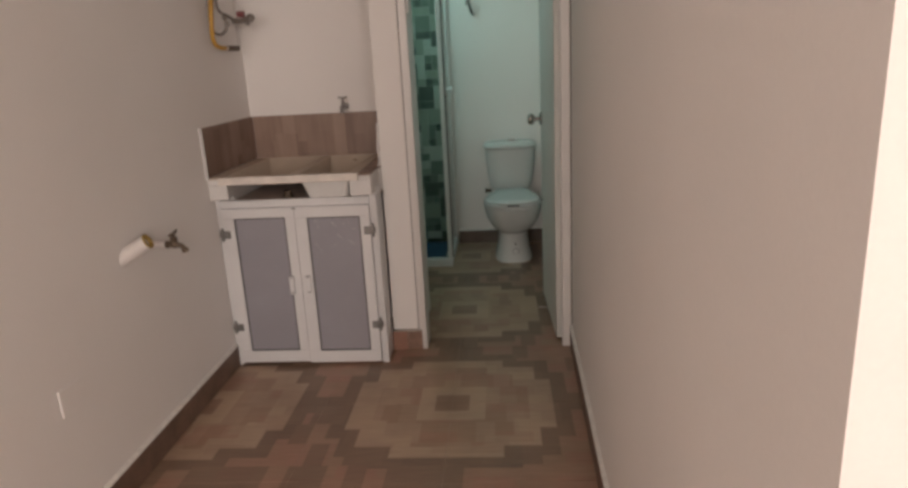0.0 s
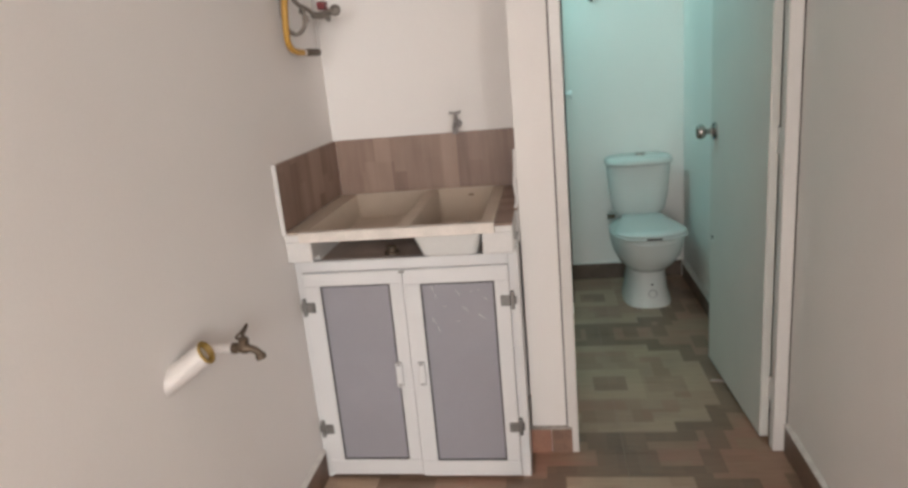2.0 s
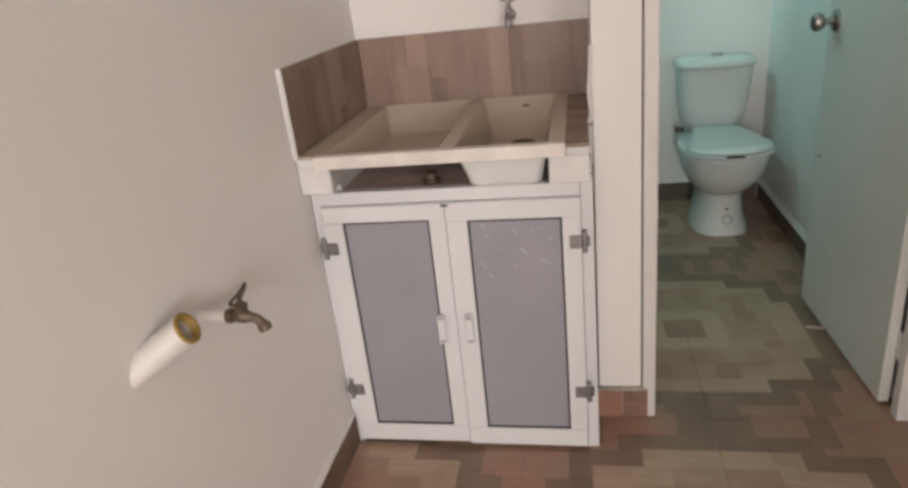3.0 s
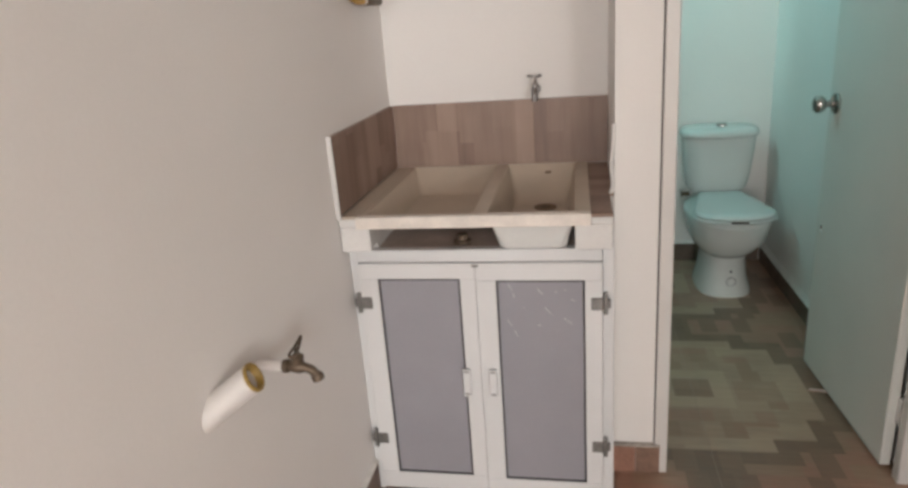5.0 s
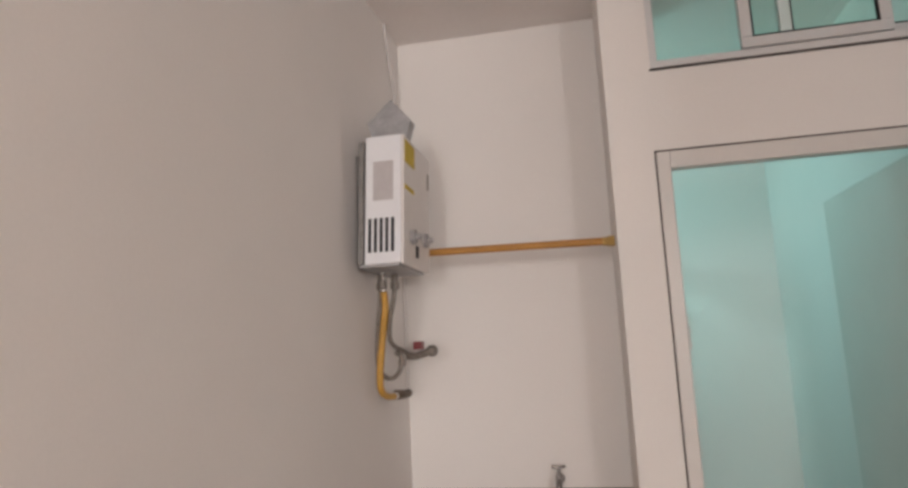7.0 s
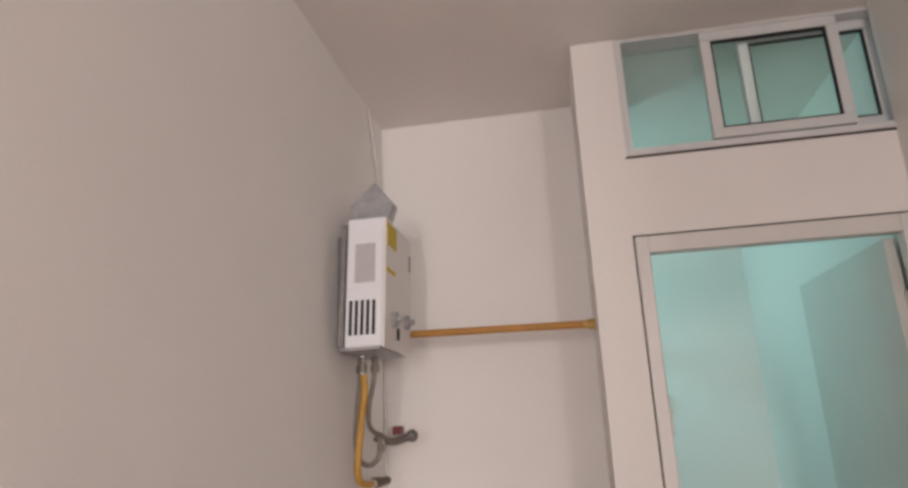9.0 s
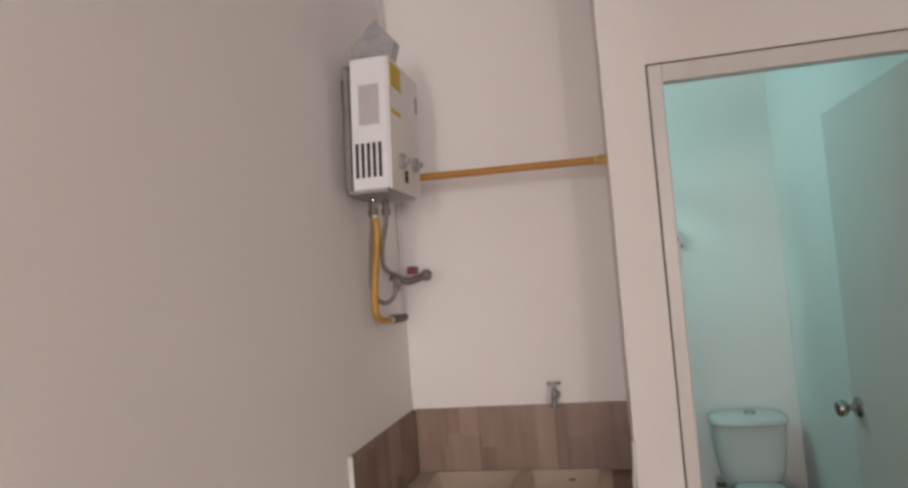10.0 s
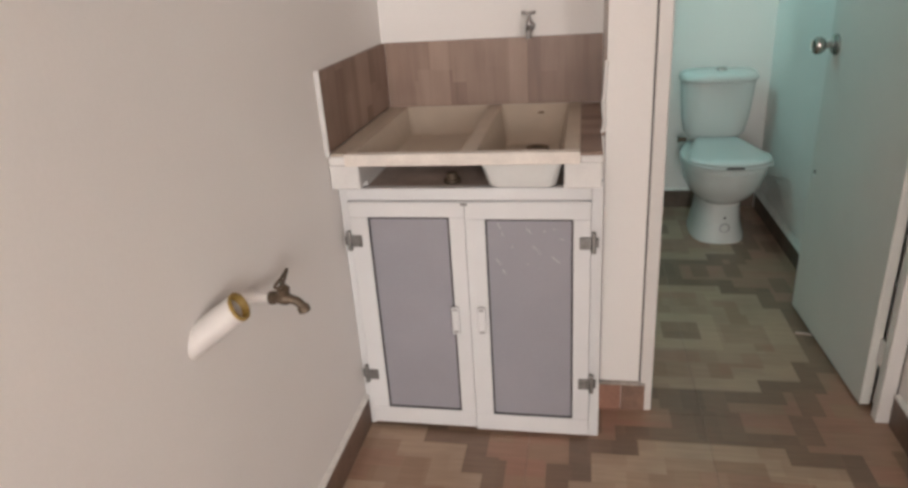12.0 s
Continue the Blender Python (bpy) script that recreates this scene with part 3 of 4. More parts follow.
bowl = part("bowl", basin(R0, R1, Y0, Y1, 0.777, 0.12, 0.035, 0.026, 0.0045, 0.862), BOWL, sink, "white underside of the deep basin", smooth=True)
part("trap", turned([(0, 0.024), (0.009, 0.024), (0.011, 0.016), (0.026, 0.016)], (0.305, 3.19, 0.767), (0, 0, 1), 14), BRASS, bowl, "dark drain fitting", smooth=True)

# ---- cabinet under the counter ----
cab = thing("sink_cabinet", (0.35, 3.2, 0.0), "white aluminium cabinet with grey frosted doors under the sink", "cabinet")
FY = 3.125
for nm, lo, hi in (("stile", (0.002, FY, 0.0), (0.024, FY + 0.025, 0.784)), ("stile", (0.674, FY, 0.0), (0.7035, FY + 0.025, 0.784)), ("top_rail", (0.0245, FY - 0.004, 0.7375), (0.6735, FY + 0.025, 0.771)),
                   ("side_panel", (0.690, FY + 0.0255, 0.012), (0.7035, 3.258, 0.782)), ("side_panel", (0.014, FY + 0.0255, 0.10), (0.022, 3.66, 0.744)), ("back_panel", (0.023, 3.645, 0.1), (0.70, 3.655, 0.744))):
    part(nm, box(lo, hi, 0.0015), ALU, cab)
part("corner_cap", prism([(0.690, 3.16), (0.7035, 3.16), (0.7035, 3.255), (0.690, 3.255)], 0.782, 0.800), ALU, cab)


def cabinet_door(x0, x1, z0, z1, px0, px1, pz0, pz1, hinge_x, side):
    d = part("door", box((x0, FY - 0.018, z0), (x1, FY - 0.002, pz0), 0.0015), ALU, cab)
    for nm, lo, hi in (("rail", (x0, FY - 0.018, pz1), (x1, FY - 0.002, z1)), ("stile", (x0, FY - 0.018, pz0), (px0, FY - 0.002, pz1)), ("stile", (px1, FY - 0.018, pz0), (x1, FY - 0.002, pz1))):
        part(nm, box(lo, hi, 0.0015), ALU, d)
    g = 0.0045
    gb = bmesh.new()
    for lo, hi in (((px0, FY - 0.015, pz0), (px1, FY - 0.006, pz0 + g)), ((px0, FY - 0.015, pz1 - g), (px1, FY - 0.006, pz1)), ((px0, FY - 0.015, pz0 + g), (px0 + g, FY - 0.006, pz1 - g)), ((px1 - g, FY - 0.015, pz0 + g), (px1, FY - 0.006, pz1 - g))):
        box_into(gb, lo, hi)
    part("gasket", gb, GASKET, d, "thin black gasket")
    part("panel", box((px0 + g, FY - 0.012, pz0 + g), (px1 - g, FY - 0.007, pz1 - g)), PANEL, d, "grey frosted panel")
    for z in (0.625, 0.193):
        hb = bmesh.new()
        s = side
        box_into(hb, (hinge_x - 0.006, FY - 0.024, z - 0.029), (hinge_x + 0.006, FY - 0.010, z + 0.029), 0.003, 2)
        box_into(hb, (hinge_x + 0.006 * s, FY - 0.0225, z - 0.017), (hinge_x + 0.036 * s, FY - 0.017, z + 0.017), 0.002)
        box_into(hb, (hinge_x - 0.006 * s, FY - 0.020, z - 0.013), (hinge_x - 0.013 * s, FY - 0.012, z + 0.013), 0.002)
        for dz in (-0.008, 0.008):
            tmp = turned([(0, 0.0035), (0.002, 0.0035), (0.003, 0.002)], (hinge_x + 0.026 * s, FY - 0.0225, z + dz), (0, -1, 0), 10)
            me = bpy.data.meshes.new("screw")
            tmp.to_mesh(me)
            tmp.free()
            hb.from_mesh(me)
            bpy.data.meshes.remove(me)
        part("hinge", hb, HINGE, d, "grey metal surface hinge")
    return d


dl = cabinet_door(0.0285, 0.3465, 0.020, 0.737, 0.080, 0.304, 0.076, 0.694, 0.022, 1)
dr2 = cabinet_door(0.3475, 0.6735, 0.014, 0.737, 0.400, 0.629, 0.070, 0.689, 0.681, -1)
for d, x in ((dl, 0.308), (dr2, 0.381)):
    pb = bmesh.new()
    box_into(pb, (x - 0.011, FY - 0.036, 0.350), (x + 0.011, FY - 0.026, 0.434), 0.003, 2)
    box_into(pb, (x - 0.007, FY - 0.027, 0.358), (x + 0.007, FY - 0.0175, 0.372), 0.001)
    box_into(pb, (x - 0.007, FY - 0.027, 0.412), (x + 0.007, FY - 0.0175, 0.426), 0.001)
    part("pull", pb, ALU, d, "small white pull handle")
    for z in (0.359, 0.428):
        part("screw_cap", box((x - 0.007, FY - 0.0375, z - 0.0035), (x + 0.007, FY - 0.0355, z + 0.0035), 0.0008), SCREWCAP, d)
part("latch", box((0.338, FY - 0.0215, 0.728), (0.356, FY - 0.0175, 0.7345), 0.001), HINGE, cab, "small dark latch")
mk = bmesh.new()
for px, pz, ln, an in ((0.437, 0.668, 0.02, -60), (0.445, 0.645, 0.012, -70), (0.515, 0.655, 0.022, -50), (0.535, 0.60, 0.03, -48), (0.585, 0.572, 0.028, -42), (0.432, 0.565, 0.022, -55), (0.447, 0.535, 0.018, -65), (0.60, 0.632, 0.012, -30), (0.51, 0.56, 0.008, -30), (0.555, 0.655, 0.006, 10), (0.47, 0.61, 0.005, 0), (0.58, 0.66, 0.006, -20)):
    w = 0.0014
    dx, dz = math.cos(radians(an)), math.sin(radians(an))
    vs = [mk.verts.new((px + dx * ln * a - dz * w * b, FY - 0.0124, pz + dz * ln * a + dx * w * b)) for a, b in ((-0.5, -0.6), (0.5, -0.2), (0.5, 0.4), (-0.5, 0.8))]
    mk.faces.new(vs)
tagged(part("scuff_marks", mk, SCRATCH, dr2, "white scuffs on the grey panel"), kind="stuff")

# ---- tap over the sink ----
tap = thing("sink_tap", (0.487, 3.66, 1.10), "small dull chrome tap with a bar handle above the backsplash", "tap")
part("flange", turned([(0, 0.015), (0.005, 0.015), (0.008, 0.011)], (0.487, 3.6795, 1.118), (0, -1, 0)), TAPMETAL, tap, smooth=True)
part("body", turned([(0, 0.008), (0.03, 0.008), (0.034, 0.0105), (0.070, 0.0105), (0.076, 0.008)], (0.487, 3.674, 1.118), (0, -1, 0)), TAPMETAL, tap, smooth=True)
part("spout", tube([(0.487, 3.602, 1.120), (0.487, 3.590, 1.117), (0.487, 3.584, 1.106), (0.487, 3.584, 1.090)], 0.0095), TAPMETAL, tap, smooth=True)
part("stem", turned([(0, 0.009), (0.012, 0.009), (0.016, 0.0065), (0.036, 0.0045)], (0.487, 3.615, 1.126), (0, 0, 1)), TAPMETAL, tap, smooth=True)
part("handle", tube([(0.467, 3.612, 1.164), (0.474, 3.614, 1.162), (0.487, 3.615, 1.160), (0.500, 3.614, 1.162), (0.507, 3.612, 1.164)], 0.0045, 10), TAPMETAL, tap, "chrome bar handle", smooth=True)

# ---- left wall: drain stub, brass tap, cover plate ----
stub = thing("drain_pipe_stub", (0.0, 2.39, 0.70), "white plastic drain pipe slanting out of the wall", "pipe")
foot, ax = Vector((0.0, 2.388, 0.741)), Vector((0.060, 0.051, 0.038))
axn = ax.normalized()
side1 = Vector((0.66, -0.71, 0.25))
side1 = (side1 - axn * side1.dot(axn)).normalized()
side2 = axn.cross(side1)


def slant_ring(t, r, k, n=32):
    """A ring round the pipe's axis, cut aslant by k."""
    out = []
    for a in range(n):
        c, q = math.cos(2 * math.pi * a / n), math.sin(2 * math.pi * a / n)
        out.append(foot + axn * (t - k * r * c) + (side1 * c + side2 * q) * r)
    return out


LP = ax.length
drain_pipe = part("pipe", loft([slant_ring(-0.05, 0.0258, 0), slant_ring(LP - 0.03, 0.0258, 0.3), slant_ring(LP, 0.0258, 0.5), slant_ring(LP, 0.0215, 0.5), slant_ring(LP - 0.045, 0.0215, 0.3)]), PVC, stub, smooth=True)
part("pipe_rim", loft([slant_ring(LP - 0.012, 0.0211, 0.5), slant_ring(LP + 0.0015, 0.0213, 0.5), slant_ring(LP + 0.0022, 0.0235, 0.5), slant_ring(LP + 0.0005, 0.0264, 0.5), slant_ring(LP - 0.003, 0.0264, 0.5)], closed=False), PVCEND, drain_pipe, "ochre glue-stained pipe end", smooth=True)
btap = thing("wall_tap", (0.0, 2.56, 0.72), "aged brass garden tap on the laundry wall", "tap")
part("nipple", turned([(-0.01, 0.0115), (0.048, 0.0115), (0.052, 0.010), (0.058, 0.010)], (0.0, 2.560, 0.735), (1, 0, -0.03), 16), PVC, btap, "white painted nipple", smooth=True)
part("collar", turned([(0, 0.0125), (0.002, 0.0138), (0.011, 0.0138), (0.013, 0.0115)], (0.054, 2.560, 0.7335), (1, 0, -0.03), 8), BRASS, btap)
part("body", loft([[Vector((x, 2.560 + r * math.cos(k * math.pi / 8), z + r * math.sin(k * math.pi / 8))) for k in range(16)] for x, z, r in
                   ((0.066, 0.7333, 0.0095), (0.072, 0.7335, 0.0110), (0.080, 0.7335, 0.0135), (0.088, 0.733, 0.0135), (0.095, 0.732, 0.0105), (0.099, 0.731, 0.0090))]), BRASS, btap, smooth=True)
spout = part("spout", tube([(0.096, 2.560, 0.7315), (0.107, 2.561, 0.7275), (0.115, 2.562, 0.7195), (0.119, 2.5625, 0.711)], 0.0088, 14), BRASS, btap, smooth=True)
part("nozzle", turned([(0, 0.0100), (0.003, 0.0122), (0.012, 0.0122), (0.0135, 0.0105), (0.0135, 0.0072), (0.006, 0.0068)], (0.1175, 2.5625, 0.7165), (0.30, 0.02, -1), 16), BRASS, spout, smooth=True)
part("bonnet", turned([(0, 0.0120), (0.010, 0.0118), (0.012, 0.0128), (0.017, 0.0128), (0.021, 0.0085), (0.024, 0.0050), (0.034, 0.0045)], (0.084, 2.560, 0.738), (0.05, 0, 1), 12), BRASS, btap, smooth=True)
# an open looped lever, lying level over the spindle
lever = part("lever", tube([(0.0835, 2.560, 0.771), (0.0935, 2.545, 0.7715), (0.0955, 2.530, 0.772), (0.0890, 2.524, 0.772), (0.0830, 2.533, 0.7715), (0.0800, 2.550, 0.771), (0.0790, 2.568, 0.7705), (0.0775, 2.590, 0.7725), (0.0780, 2.602, 0.776)], 0.0029, 10), BRASS, btap, "brass lever handle", smooth=True)
part("lever_arm", tube([(0.0935, 2.545, 0.7715), (0.0880, 2.566, 0.771), (0.0820, 2.588, 0.772), (0.0785, 2.602, 0.776)], 0.0028, 10), BRASS, lever, smooth=True)
plate = thing("cover_plate", (0.0, 2.0, 0.40), "blank wall-coloured electrical cover plate", "cover plate")
part("plate", box((0.0005, 1.950, 0.400), (0.006, 2.046, 0.482), 0.003, 2), WALL, plate)

# ---- water heater ----
heater = thing("water_heater", (0.10, 3.26, 1.765), "white wall-mounted gas water heater beside the corner", "water heater")
HX0, HX1, HY0, HY1, HZ0, HZ1 = 0.048, 0.156, 3.115, 3.400, 1.767, 2.117
casing = part("casing", box((HX0, HY0, HZ0), (HX1 - 0.008, HY1, HZ1), 0.004, 2), HEATER, heater)
front = part("front_panel", box((HX1 - 0.008, HY0 + 0.001, HZ0 - 0.004), (HX1, HY1 - 0.001, HZ1 - 0.001), 0.003, 2), HEATERFRONT, heater, "pale grey front panel")
part("back_plate", box((0.001, HY0 + 0.09, HZ0 + 0.002), (0.012, HY1 - 0.01, HZ1 - 0.02), 0.002), HINGE, heater, "dark mounting plate")
part("spacer", box((0.012, HY0 + 0.09, HZ0 + 0.01), (HX0, HY1 - 0.03, HZ1 - 0.03)), GALV, heater)
part("side_flange", box((0.030, HY0 - 0.002, HZ0 + 0.002), (HX0 - 0.003, HY0 + 0.012, HZ1 - 0.012), 0.002), HINGE, casing, "grey rear flange")
part("rating_label", box((0.071, HY0 - 0.0012, 1.938), (0.127, HY0 + 0.002, 2.045)), LABEL, casing, "pale grey rating label")
for k in range(5):
    x = 0.0625 + k * 0.0158
    part("vent_slot", box((x - 0.0046, HY0 - 0.0012, 1.798), (x + 0.0046, HY0 + 0.004, 1.890), 0.001), BLACK, casing, "black vent slot")
part("energy_label", box((HX1 - 0.001, 3.124, 2.042), (HX1 + 0.0012, 3.222, 2.104)), YLABEL, front, "yellow energy label")
part("small_label", box((HX1 - 0.001, 3.124, 1.968), (HX1 + 0.0012, 3.215, 1.980)), YLABEL, front, "thin yellow sticker")
part("display", box((HX1 - 0.001, 3.368, 2.018), (HX1 + 0.0015, 3.384, 2.066)), STEEL, front, "narrow grey display")
for y, z in ((3.198, 1.846), (3.335, 1.856)):
    part("control_knob", turned([(0, 0.021), (0.012, 0.020), (0.013, 0.010), (0.026, 0.008)], (HX1, y, z), (1, 0, 0), 20), SCREWCAP, front, "grey control knob", smooth=True)
part("button", box((HX1 - 0.001, 3.238, 1.795), (HX1 + 0.003, 3.262, 1.828), 0.001), BLACK, front, "dark button")
part("base", box((0.03, HY0 + 0.012, HZ0 - 0.007), (HX1 - 0.014, HY1 - 0.012, HZ0 + 0.004), 0.002), GALV, heater, "bare metal underside")
# flue cowl: a folded sheet over the outlet
cb = bmesh.new()
cowl = [(0.040, 2.182), (0.114, 2.247), (0.171, 2.178), (0.152, 2.118), (0.062, 2.118)]
fr = [cb.verts.new((x, 3.19, z)) for x, z in cowl]
bk = [cb.verts.new((x, 3.235, z)) for x, z in cowl]
cb.faces.new(fr)
cb.faces.new(bk[::-1])
for k in range(5):
    cb.faces.new((fr[k], bk[k], bk[(k + 1) % 5], fr[(k + 1) % 5]))
bmesh.ops.recalc_face_normals(cb, faces=cb.faces[:])
bmesh.ops.bevel(cb, geom=cb.edges[:], offset=0.002, segments=1, affect="EDGES")
part("flue_cowl", cb, GALV, heater, "bare galvanised flue cowl")
# the casing hangs a little out of plumb: its top leans away from the wall
for ob in heater.children_recursive:
    if ob.name.split(".")[0] not in ("flue_cowl", "back_plate", "spacer"):
        for vert in ob.data.vertices:
            vert.co.x += 0.038 * max(vert.co.z - HZ0, 0.0)
for y, x in ((3.262, 0.050), (3.30, 0.075), (3.30, 0.033)):
    part("outlet", turned([(0, 0.010), (0.02, 0.010), (0.022, 0.013), (0.04, 0.013), (0.042, 0.009)], (x, y, HZ0 - 0.01), (0, 0, -1), 8), STEEL, heater, "threaded outlet")

hose_y = thing("gas_hose", (0.03, 3.35, 1.40), "yellow gas hose hanging below the water heater", "hose")
part("hose", tube([(0.050, 3.27, 1.708), (0.050, 3.28, 1.660), (0.043, 3.272, 1.585), (0.035, 3.268, 1.503), (0.031, 3.272, 1.450), (0.030, 3.295, 1.424), (0.035, 3.335, 1.411), (0.042, 3.39, 1.409)], 0.0098), YHOSE, hose_y, smooth=True)
part("upper_coupling", turned([(0, 0.008), (0.018, 0.008), (0.020, 0.0115), (0.034, 0.0115), (0.036, 0.009), (0.062, 0.0085)], (0.050, 3.262, 1.770), (0.0, 0.1, -1), 10), CHROME, hose_y, "shiny coupling", smooth=True)
part("end_band", turned([(0, 0.0115), (0.012, 0.0115)], (0.040, 3.372, 1.409), (0.05, 1, 0), 12), PVC, hose_y, "white band at the hose end", smooth=True)
part("elbow", tube([(0.042, 3.39, 1.409), (0.048, 3.43, 1.409), (0.048, 3.50, 1.410)], 0.0125), BRASS, hose_y, "brass elbow at the wall", smooth=True)
part("wall_nipple", tube([(0.0, 3.505, 1.410), (0.050, 3.505, 1.410)], 0.010, smooth=False), BRASS, hose_y, smooth=True)
hw = thing("water_hose", (0.06, 3.40, 1.45), "braided steel water hose looping below the water heater", "hose")
part("hose", tube([(0.074, 3.30, 1.748), (0.071, 3.30, 1.694), (0.057, 3.30, 1.629), (0.052, 3.31, 1.577), (0.061, 3.33, 1.552), (0.076, 3.36, 1.540), (0.082, 3.41, 1.524)], 0.0068), STEEL, hw, smooth=True)
part("nut", turned([(0, 0.009), (0.003, 0.011), (0.020, 0.011), (0.022, 0.008)], (0.0745, 3.30, 1.762), (-0.05, 0, -1), 6), STEEL, hw, "hexagonal steel nut")
part("loop", tube([(0.033, 3.30, 1.752), (0.030, 3.30, 1.687), (0.022, 3.30, 1.615), (0.017, 3.30, 1.525), (0.028, 3.30, 1.478), (0.054, 3.30, 1.463), (0.075, 3.31, 1.478), (0.083, 3.32, 1.505)], 0.0068), STEEL, hw, smooth=True)
part("hook_end", tube([(0.082, 3.32, 1.512), (0.078, 3.32, 1.530), (0.068, 3.33, 1.535), (0.060, 3.35, 1.531)], 0.0070), STEEL, hw, smooth=True)
part("union", turned([(0, 0.0075), (0.002, 0.0105), (0.019, 0.0105), (0.021, 0.0075)], (0.083, 3.32, 1.496), (0, 0, 1), 8), STEEL, hw, "steel union nut")
vl = thing("stop_valve", (0.10, 3.48, 1.53), "steel stop valve with a red handle by the corner", "valve")
part("body", tube([(0.076, 3.41, 1.524), (0.094, 3.43, 1.522), (0.112, 3.45, 1.528), (0.128, 3.462, 1.534)], 0.0115), STEEL, vl, smooth=True)
part("end_ring", turned([(0, 0.012), (0.003, 0.018), (0.015, 0.018), (0.019, 0.012), (0.012, 0.009)], (0.136, 3.470, 1.535), (0.25, -0.9, 0.1), 16), STEEL, vl, smooth=True)
part("handle", box((0.083, 3.44, 1.541), (0.112, 3.475, 1.566), 0.004, 2), RED, vl, "dark red handle")
part("wall_pipe", tube([(0.098, 3.46, 1.528), (0.045, 3.68, 1.528)], 0.009, smooth=False), STEEL, vl, smooth=True)

gp = thing("gas_pipe", (0.40, 3.44, 1.83), "straight yellow gas pipe across the niche", "pipe")
part("pipe", tube([(0.085, 3.44, 1.837), (0.700, 3.44, 1.829)], 0.0115, 16, False), YELLOW, gp, smooth=True)
part("fitting", turned([(0, 0.016), (0.02, 0.016), (0.022, 0.013), (0.036, 0.013)], (0.709, 3.44, 1.829), (-1, 0, 0), 8), BRIGHTBRASS, gp, "brass wall fitting")
cb2 = thing("cable_duct", (0.01, 3.6, 1.42), "thin white cable running down the wall corner", "cable")
part("cable", tube([(0.008, 3.50, 2.648), (0.008, 3.515, 2.60), (0.008, 3.565, 2.50), (0.008, 3.61, 2.38), (0.008, 3.637, 2.1), (0.008, 3.645, 1.75), (0.008, 3.64, 1.42)], 0.0058, 10), PVC, cb2, smooth=True)

# ---- bathroom ----
toilet = thing("toilet", (1.29, 4.78, 0.0), "white two-piece ceramic toilet with closed lid", "toilet")
cx = 1.307
pedestal = part("pedestal", loft([egg(cx, 4.6, 4.99, 0.126, 0.0, 2.8), egg(cx, 4.602, 4.99, 0.124, 0.02, 2.8), egg(cx, 4.618, 4.99, 0.108, 0.08, 2.6), egg(cx, 4.622, 4.99, 0.100, 0.17, 2.5), egg(cx, 4.605, 4.99, 0.108, 0.215, 2.5)]), CERAMIC, toilet, smooth=True)
part("bowl", loft([egg(cx, 4.61, 5, 0.108, 0.195, 2.4), egg(cx, 4.55, 5, 0.143, 0.235, 2.3), egg(cx, 4.493, 5.01, 0.172, 0.29, 2.3), egg(cx, 4.467, 5.03, 0.186, 0.35, 2.2), egg(cx, 4.454, 5.05, 0.191, 0.385, 2.2), egg(cx, 4.46, 5.05, 0.187, 0.397, 2.2), egg(cx, 4.472, 5.05, 0.178, 0.403, 2.2)]), CERAMIC, toilet, smooth=True)
seat = part("seat", loft([lid_ring(cx, 4.462, 4.58, 4.94, 0.178, 0.098, 0.404), lid_ring(cx, 4.454, 4.58, 4.94, 0.183, 0.100, 0.410), lid_ring(cx, 4.458, 4.58, 4.94, 0.180, 0.098, 0.418)]), SEATP, toilet, smooth=True)
part("lid", loft([lid_ring(cx, 4.466, 4.58, 4.935, 0.174, 0.096, 0.420), lid_ring(cx, 4.46, 4.58, 4.935, 0.178, 0.098, 0.428), lid_ring(cx, 4.472, 4.58, 4.93, 0.172, 0.095, 0.438), lid_ring(cx, 4.52, 4.61, 4.91, 0.14, 0.085, 0.442)]), SEATP, toilet, "closed white lid", smooth=True)
part("lid_notch", box((cx - 0.036, 4.451, 0.4125), (cx + 0.036, 4.46, 0.4185)), DARKGAP, seat)
tank = part("tank", loft([egg(cx - 0.006, 4.945, 5.095, 0.122, 0.425, 3.4), egg(cx - 0.006, 4.918, 5.105, 0.143, 0.455, 3.4), egg(cx - 0.006, 4.902, 5.105, 0.156, 0.53, 3.4), egg(cx - 0.006, 4.89, 5.105, 0.166, 0.63, 3.3), egg(cx - 0.006, 4.883, 5.105, 0.170, 0.714, 3.3)]), CERAMIC, toilet, smooth=True)
tank_lid = part("tank_lid", loft([egg(cx - 0.006, 4.878, 5.108, 0.172, 0.712, 3.2), egg(cx - 0.006, 4.868, 5.108, 0.179, 0.718, 3.2), egg(cx - 0.006, 4.865, 5.108, 0.181, 0.73, 3.2), egg(cx - 0.006, 4.87, 5.108, 0.178, 0.742, 3.1), egg(cx - 0.006, 4.886, 5.105, 0.168, 0.751, 2.9), egg(cx - 0.006, 4.915, 5.095, 0.145, 0.756, 2.7), egg(cx - 0.006, 4.96, 5.07, 0.09, 0.759, 2.4)]), CERAMIC, toilet, "white tank lid", smooth=True)
part("flush_button", turned([(0, 0.028), (0.007, 0.027), (0.011, 0.022), (0.012, 0.0)], (cx + 0.006, 4.98, 0.7575), (0, 0, 1), 20), DULLCHROME, tank_lid, "chrome flush button", smooth=True)
part("bolt_cap", tube([(cx + 0.012 + 0.021 * math.cos(k * math.pi / 10), 4.614, 0.075 + 0.021 * math.sin(k * math.pi / 10)) for k in range(21)], 0.003, 8, False), GALV, pedestal, "round grey cap on the pedestal", smooth=True)
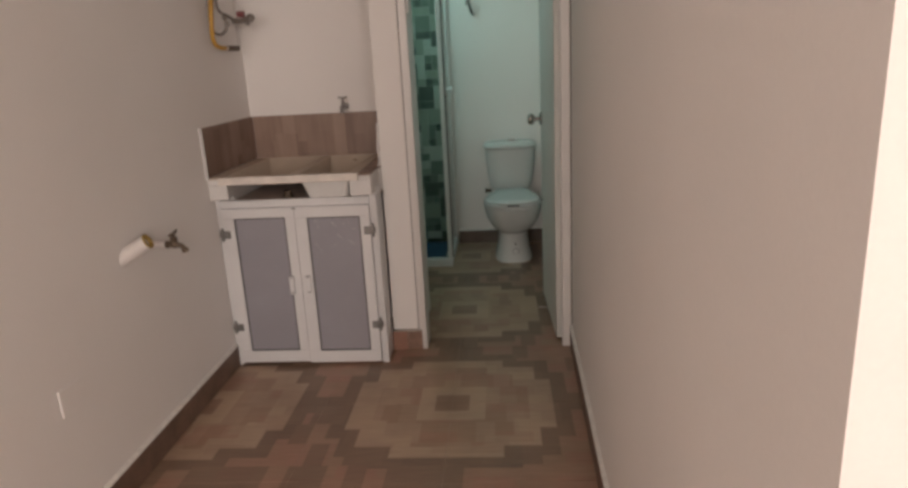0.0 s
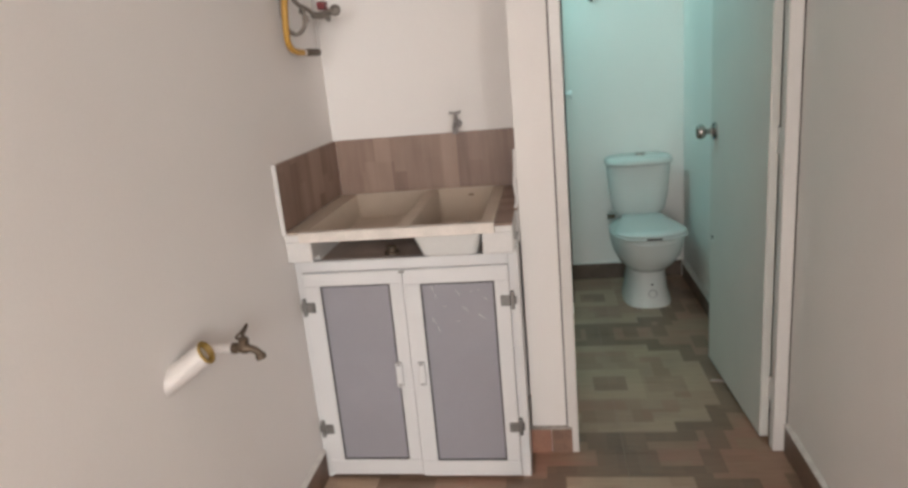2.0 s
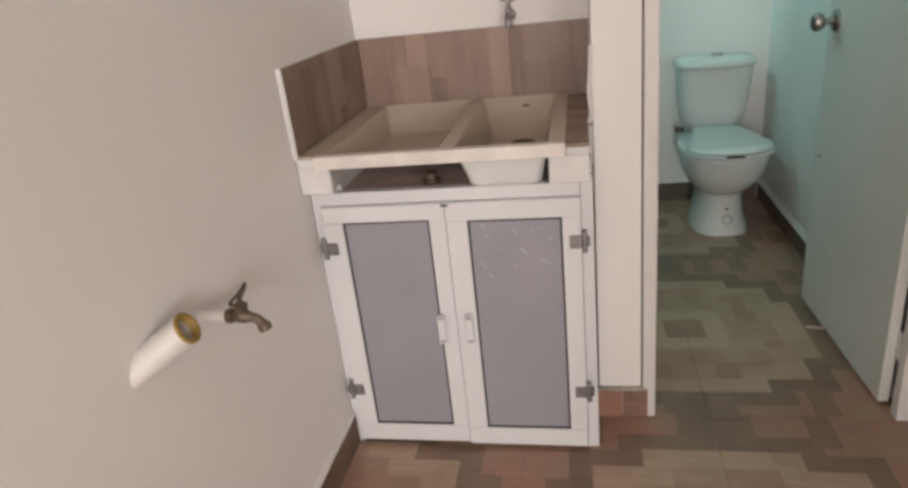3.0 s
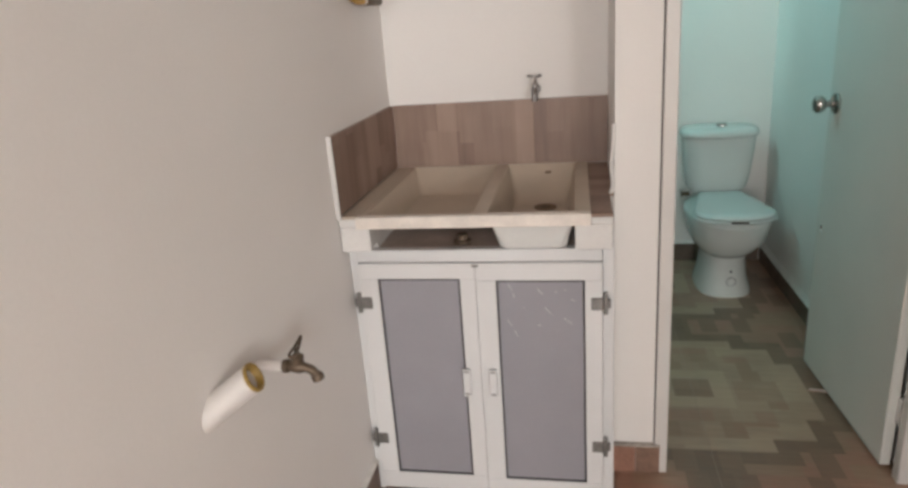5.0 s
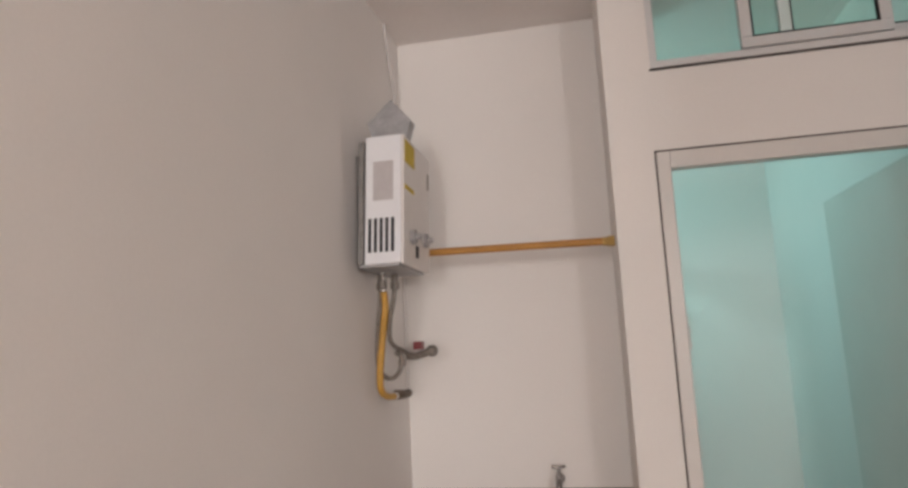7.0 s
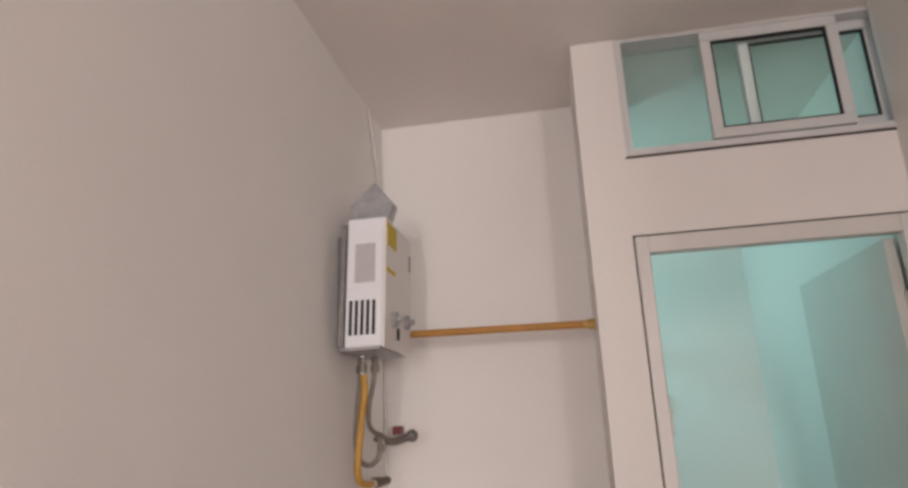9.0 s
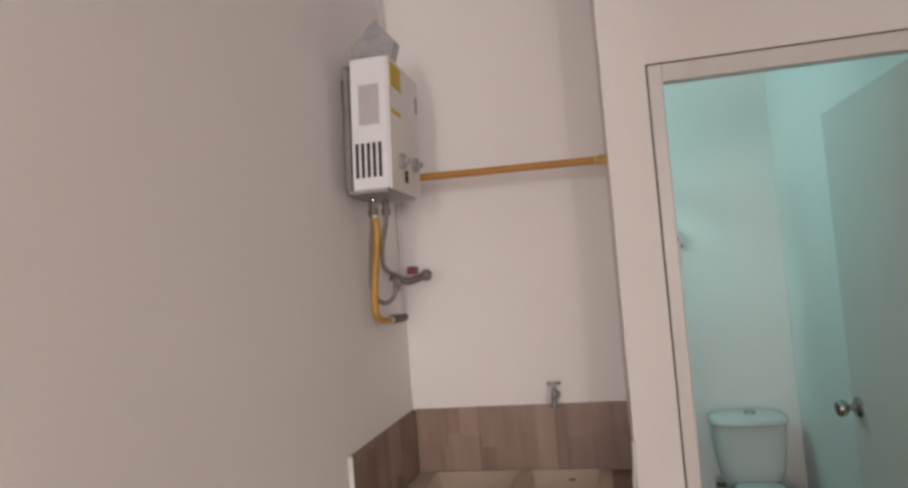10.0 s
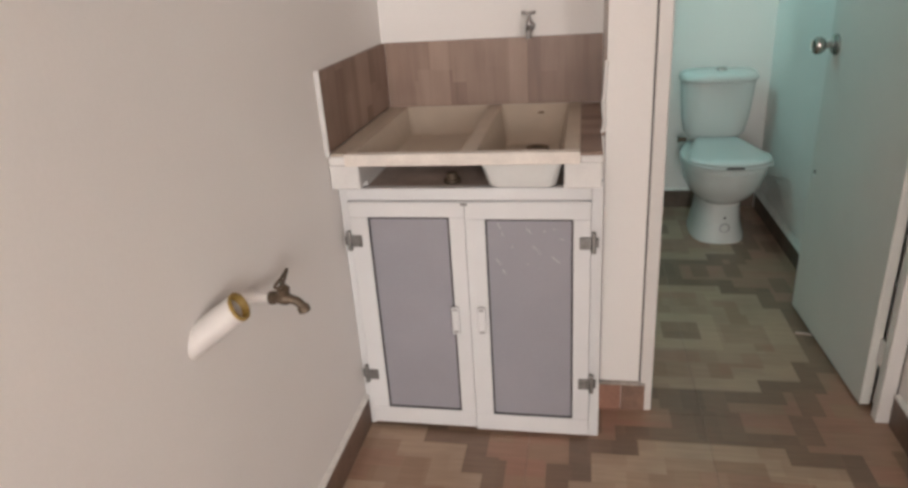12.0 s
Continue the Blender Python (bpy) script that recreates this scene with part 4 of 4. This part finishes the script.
part("bolt_hole", turned([(0, 0.006), (0.003, 0.005)], (cx + 0.010, 4.62, 0.125), (0, -1, 0), 10), BLACK, pedestal)
part("supply_valve", turned([(0, 0.012), (0.03, 0.012), (0.034, 0.016), (0.042, 0.016)], (cx - 0.14, 4.95, 0.425), (-1, 0, 0), 12), BRASS, tank, "dark supply valve")

# shower enclosure
sh = thing("shower_enclosure", (0.5, 4.8, 0.0), "glazed corner shower with white aluminium frame", "shower")
part("curb", box((0.02, 4.555, 0.0), (0.905, 4.615, 0.055), 0.006, 2), SHWHITE, sh, "white shower curb")
part("curb", box((0.855, 4.615, 0.0), (0.905, 5.125, 0.055), 0.006, 2), SHWHITE, sh, "white shower curb")
part("tray", box((0.005, 4.615, 0.0), (0.855, 5.125, 0.022)), BLUE, sh, "blue shower floor")
part("corner_post", box((0.875, 4.567, 0.055), (0.903, 4.595, 1.90), 0.003), SHWHITE, sh)
part("wall_post", box((0.875, 5.10, 0.055), (0.900, 5.128, 1.90), 0.003), SHWHITE, sh)
part("head_rail", box((0.02, 4.57, 1.90), (0.903, 4.60, 1.94), 0.003), SHWHITE, sh)
part("head_rail", box((0.875, 4.60, 1.90), (0.903, 5.128, 1.94), 0.003), SHWHITE, sh)
part("wall_post", box((0.02, 4.57, 0.055), (0.045, 4.60, 1.90), 0.003), SHWHITE, sh)
gl1 = part("glass_panel", box((0.045, 4.581, 0.06), (0.875, 4.586, 1.90)), GLASS, sh, "clear shower glass")
gl2 = part("glass_panel", box((0.887, 4.595, 0.06), (0.892, 5.10, 1.90)), GLASS, sh, "clear shower glass")
for g in (gl1, gl2):
    g.visible_shadow = False
part("seal", box((0.904, 4.573, 0.06), (0.910, 4.585, 1.90)), DARKGAP, sh, "dark door seal")
part("pull", turned([(0, 0.012), (0.02, 0.012), (0.024, 0.02), (0.04, 0.02)], (0.905, 4.70, 1.13), (1, 0, 0), 14), SHWHITE, gl2, "white pull knob", smooth=True)
hook = thing("wall_hook", (1.06, 5.13, 1.60), "small grey robe hook on the bathroom wall", "hook")
part("plate", box((1.035, 5.12, 1.66), (1.065, 5.1295, 1.73), 0.003), HINGE, hook)
part("hook", tube([(1.05, 5.12, 1.70), (1.06, 5.085, 1.66), (1.075, 5.12, 1.61), (1.085, 5.095, 1.60)], 0.010), HINGE, hook, smooth=True)

# mosaic on the shower's back wall: small squares with open joints
mos = structure("mosaic_wall", box((0.003, 5.122, 0.0), (0.900, 5.1295, 2.10)), GROUT, "green and grey glass mosaic wall in the shower", "mosaic")
S = 0.052
mm = bmesh.new()
free = {(i, j) for i in range(17) for j in range(40)}
pick = random.Random(7)
for i in range(17):
    for j in range(40):
        if (i, j) not in free:
            continue
        w, h = pick.choice(((1, 1), (1, 1), (1, 1), (2, 1), (1, 2), (2, 2)))
        if any((i + p, j + q) not in free for p in range(w) for q in range(h)):
            w = h = 1
        free -= {(i + p, j + q) for p in range(w) for q in range(h)}
        x, z = 0.008 + S * i, S * j
        box_into(mm, (x + 0.001, 5.1175, z + 0.001), (x + S * w - 0.001, 5.1225, z + S * h - 0.001))
tagged(part("mosaic_squares", mm, MOSAIC, mos, "small mixed green glass squares"), kind="stuff")

# ---- skirting tiles ----
def skirting(name, label, p0, p1, out, h=0.098, th=0.011, mats=(), bead_h=0.012, grout=None):
    """A row of skirting tiles from p0 to p1, with a grout bead on top. out: the way that they stand proud."""
    a, b, o = Vector((*p0, 0)), Vector((*p1, 0)), Vector((*out, 0))
    length = (b - a).length
    d = (b - a).normalized()
    mats = mats or (SKIRT,)
    n = max(len(mats), math.ceil(length / 0.51))
    bead = loft([[q + o * s + Vector((0, 0, z)) for s, z in ((0.0, h), (th + 0.002, h), (th + 0.001, h + 0.006), (0.0, h + bead_h))] for q in (a, b)])
    base = structure(name, bead, grout or GROUT, label, "baseboard")
    for k in range(n):
        s, e = k * length / n + 0.001, (k + 1) * length / n - 0.001
        q = [a + d * s, a + d * e, a + d * e + o * th, a + d * s + o * th]
        part("tile", prism([(v.x, v.y) for v in q], 0.001, h), mats[k % len(mats)], base)
    return base


skirting("baseboard_left", "brown tile skirting with white grout edge", (0.0005, -4.94), (0.0005, 3.12), (1, 0))
skirting("baseboard_right", "brown tile skirting with white grout edge", (1.4885, 0.838), (1.5405, 3.255), (-0.99977, 0.0215))
skirting("baseboard_post", "reddish brown tile skirting with grey grout on the pier", (0.703, 3.2695), (0.845, 3.2695), (0, -1), 0.092, 0.011, (SKIRTRED, SKIRTBROWN), 0.009, GREYGROUT)
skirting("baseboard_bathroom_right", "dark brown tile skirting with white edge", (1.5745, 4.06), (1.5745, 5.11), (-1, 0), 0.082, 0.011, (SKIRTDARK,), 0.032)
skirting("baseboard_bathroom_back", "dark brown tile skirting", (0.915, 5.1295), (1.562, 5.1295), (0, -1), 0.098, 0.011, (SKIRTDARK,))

# ---- floor tiles ----
fl = bpy.data.objects["floor"]
tile_bm = box((-0.2553, -0.2553, -0.0018), (0.2553, 0.2553, 0.0), 0.0005)
tile_me = bpy.data.meshes.new("floor_tile")
tile_bm.to_mesh(tile_me)
tile_bm.free()
tile_me.materials.append(TILE)
for i in range(8):
    for j in range(20):
        if i > 3 and j > 11:
            continue
        ob = new("floor_tile", tile_me)
        ob.location = (1.016 + 0.512 * (i - 1.5), 2.742 + 0.512 * (j - 14.5), 0.0)
        ob.parent = fl
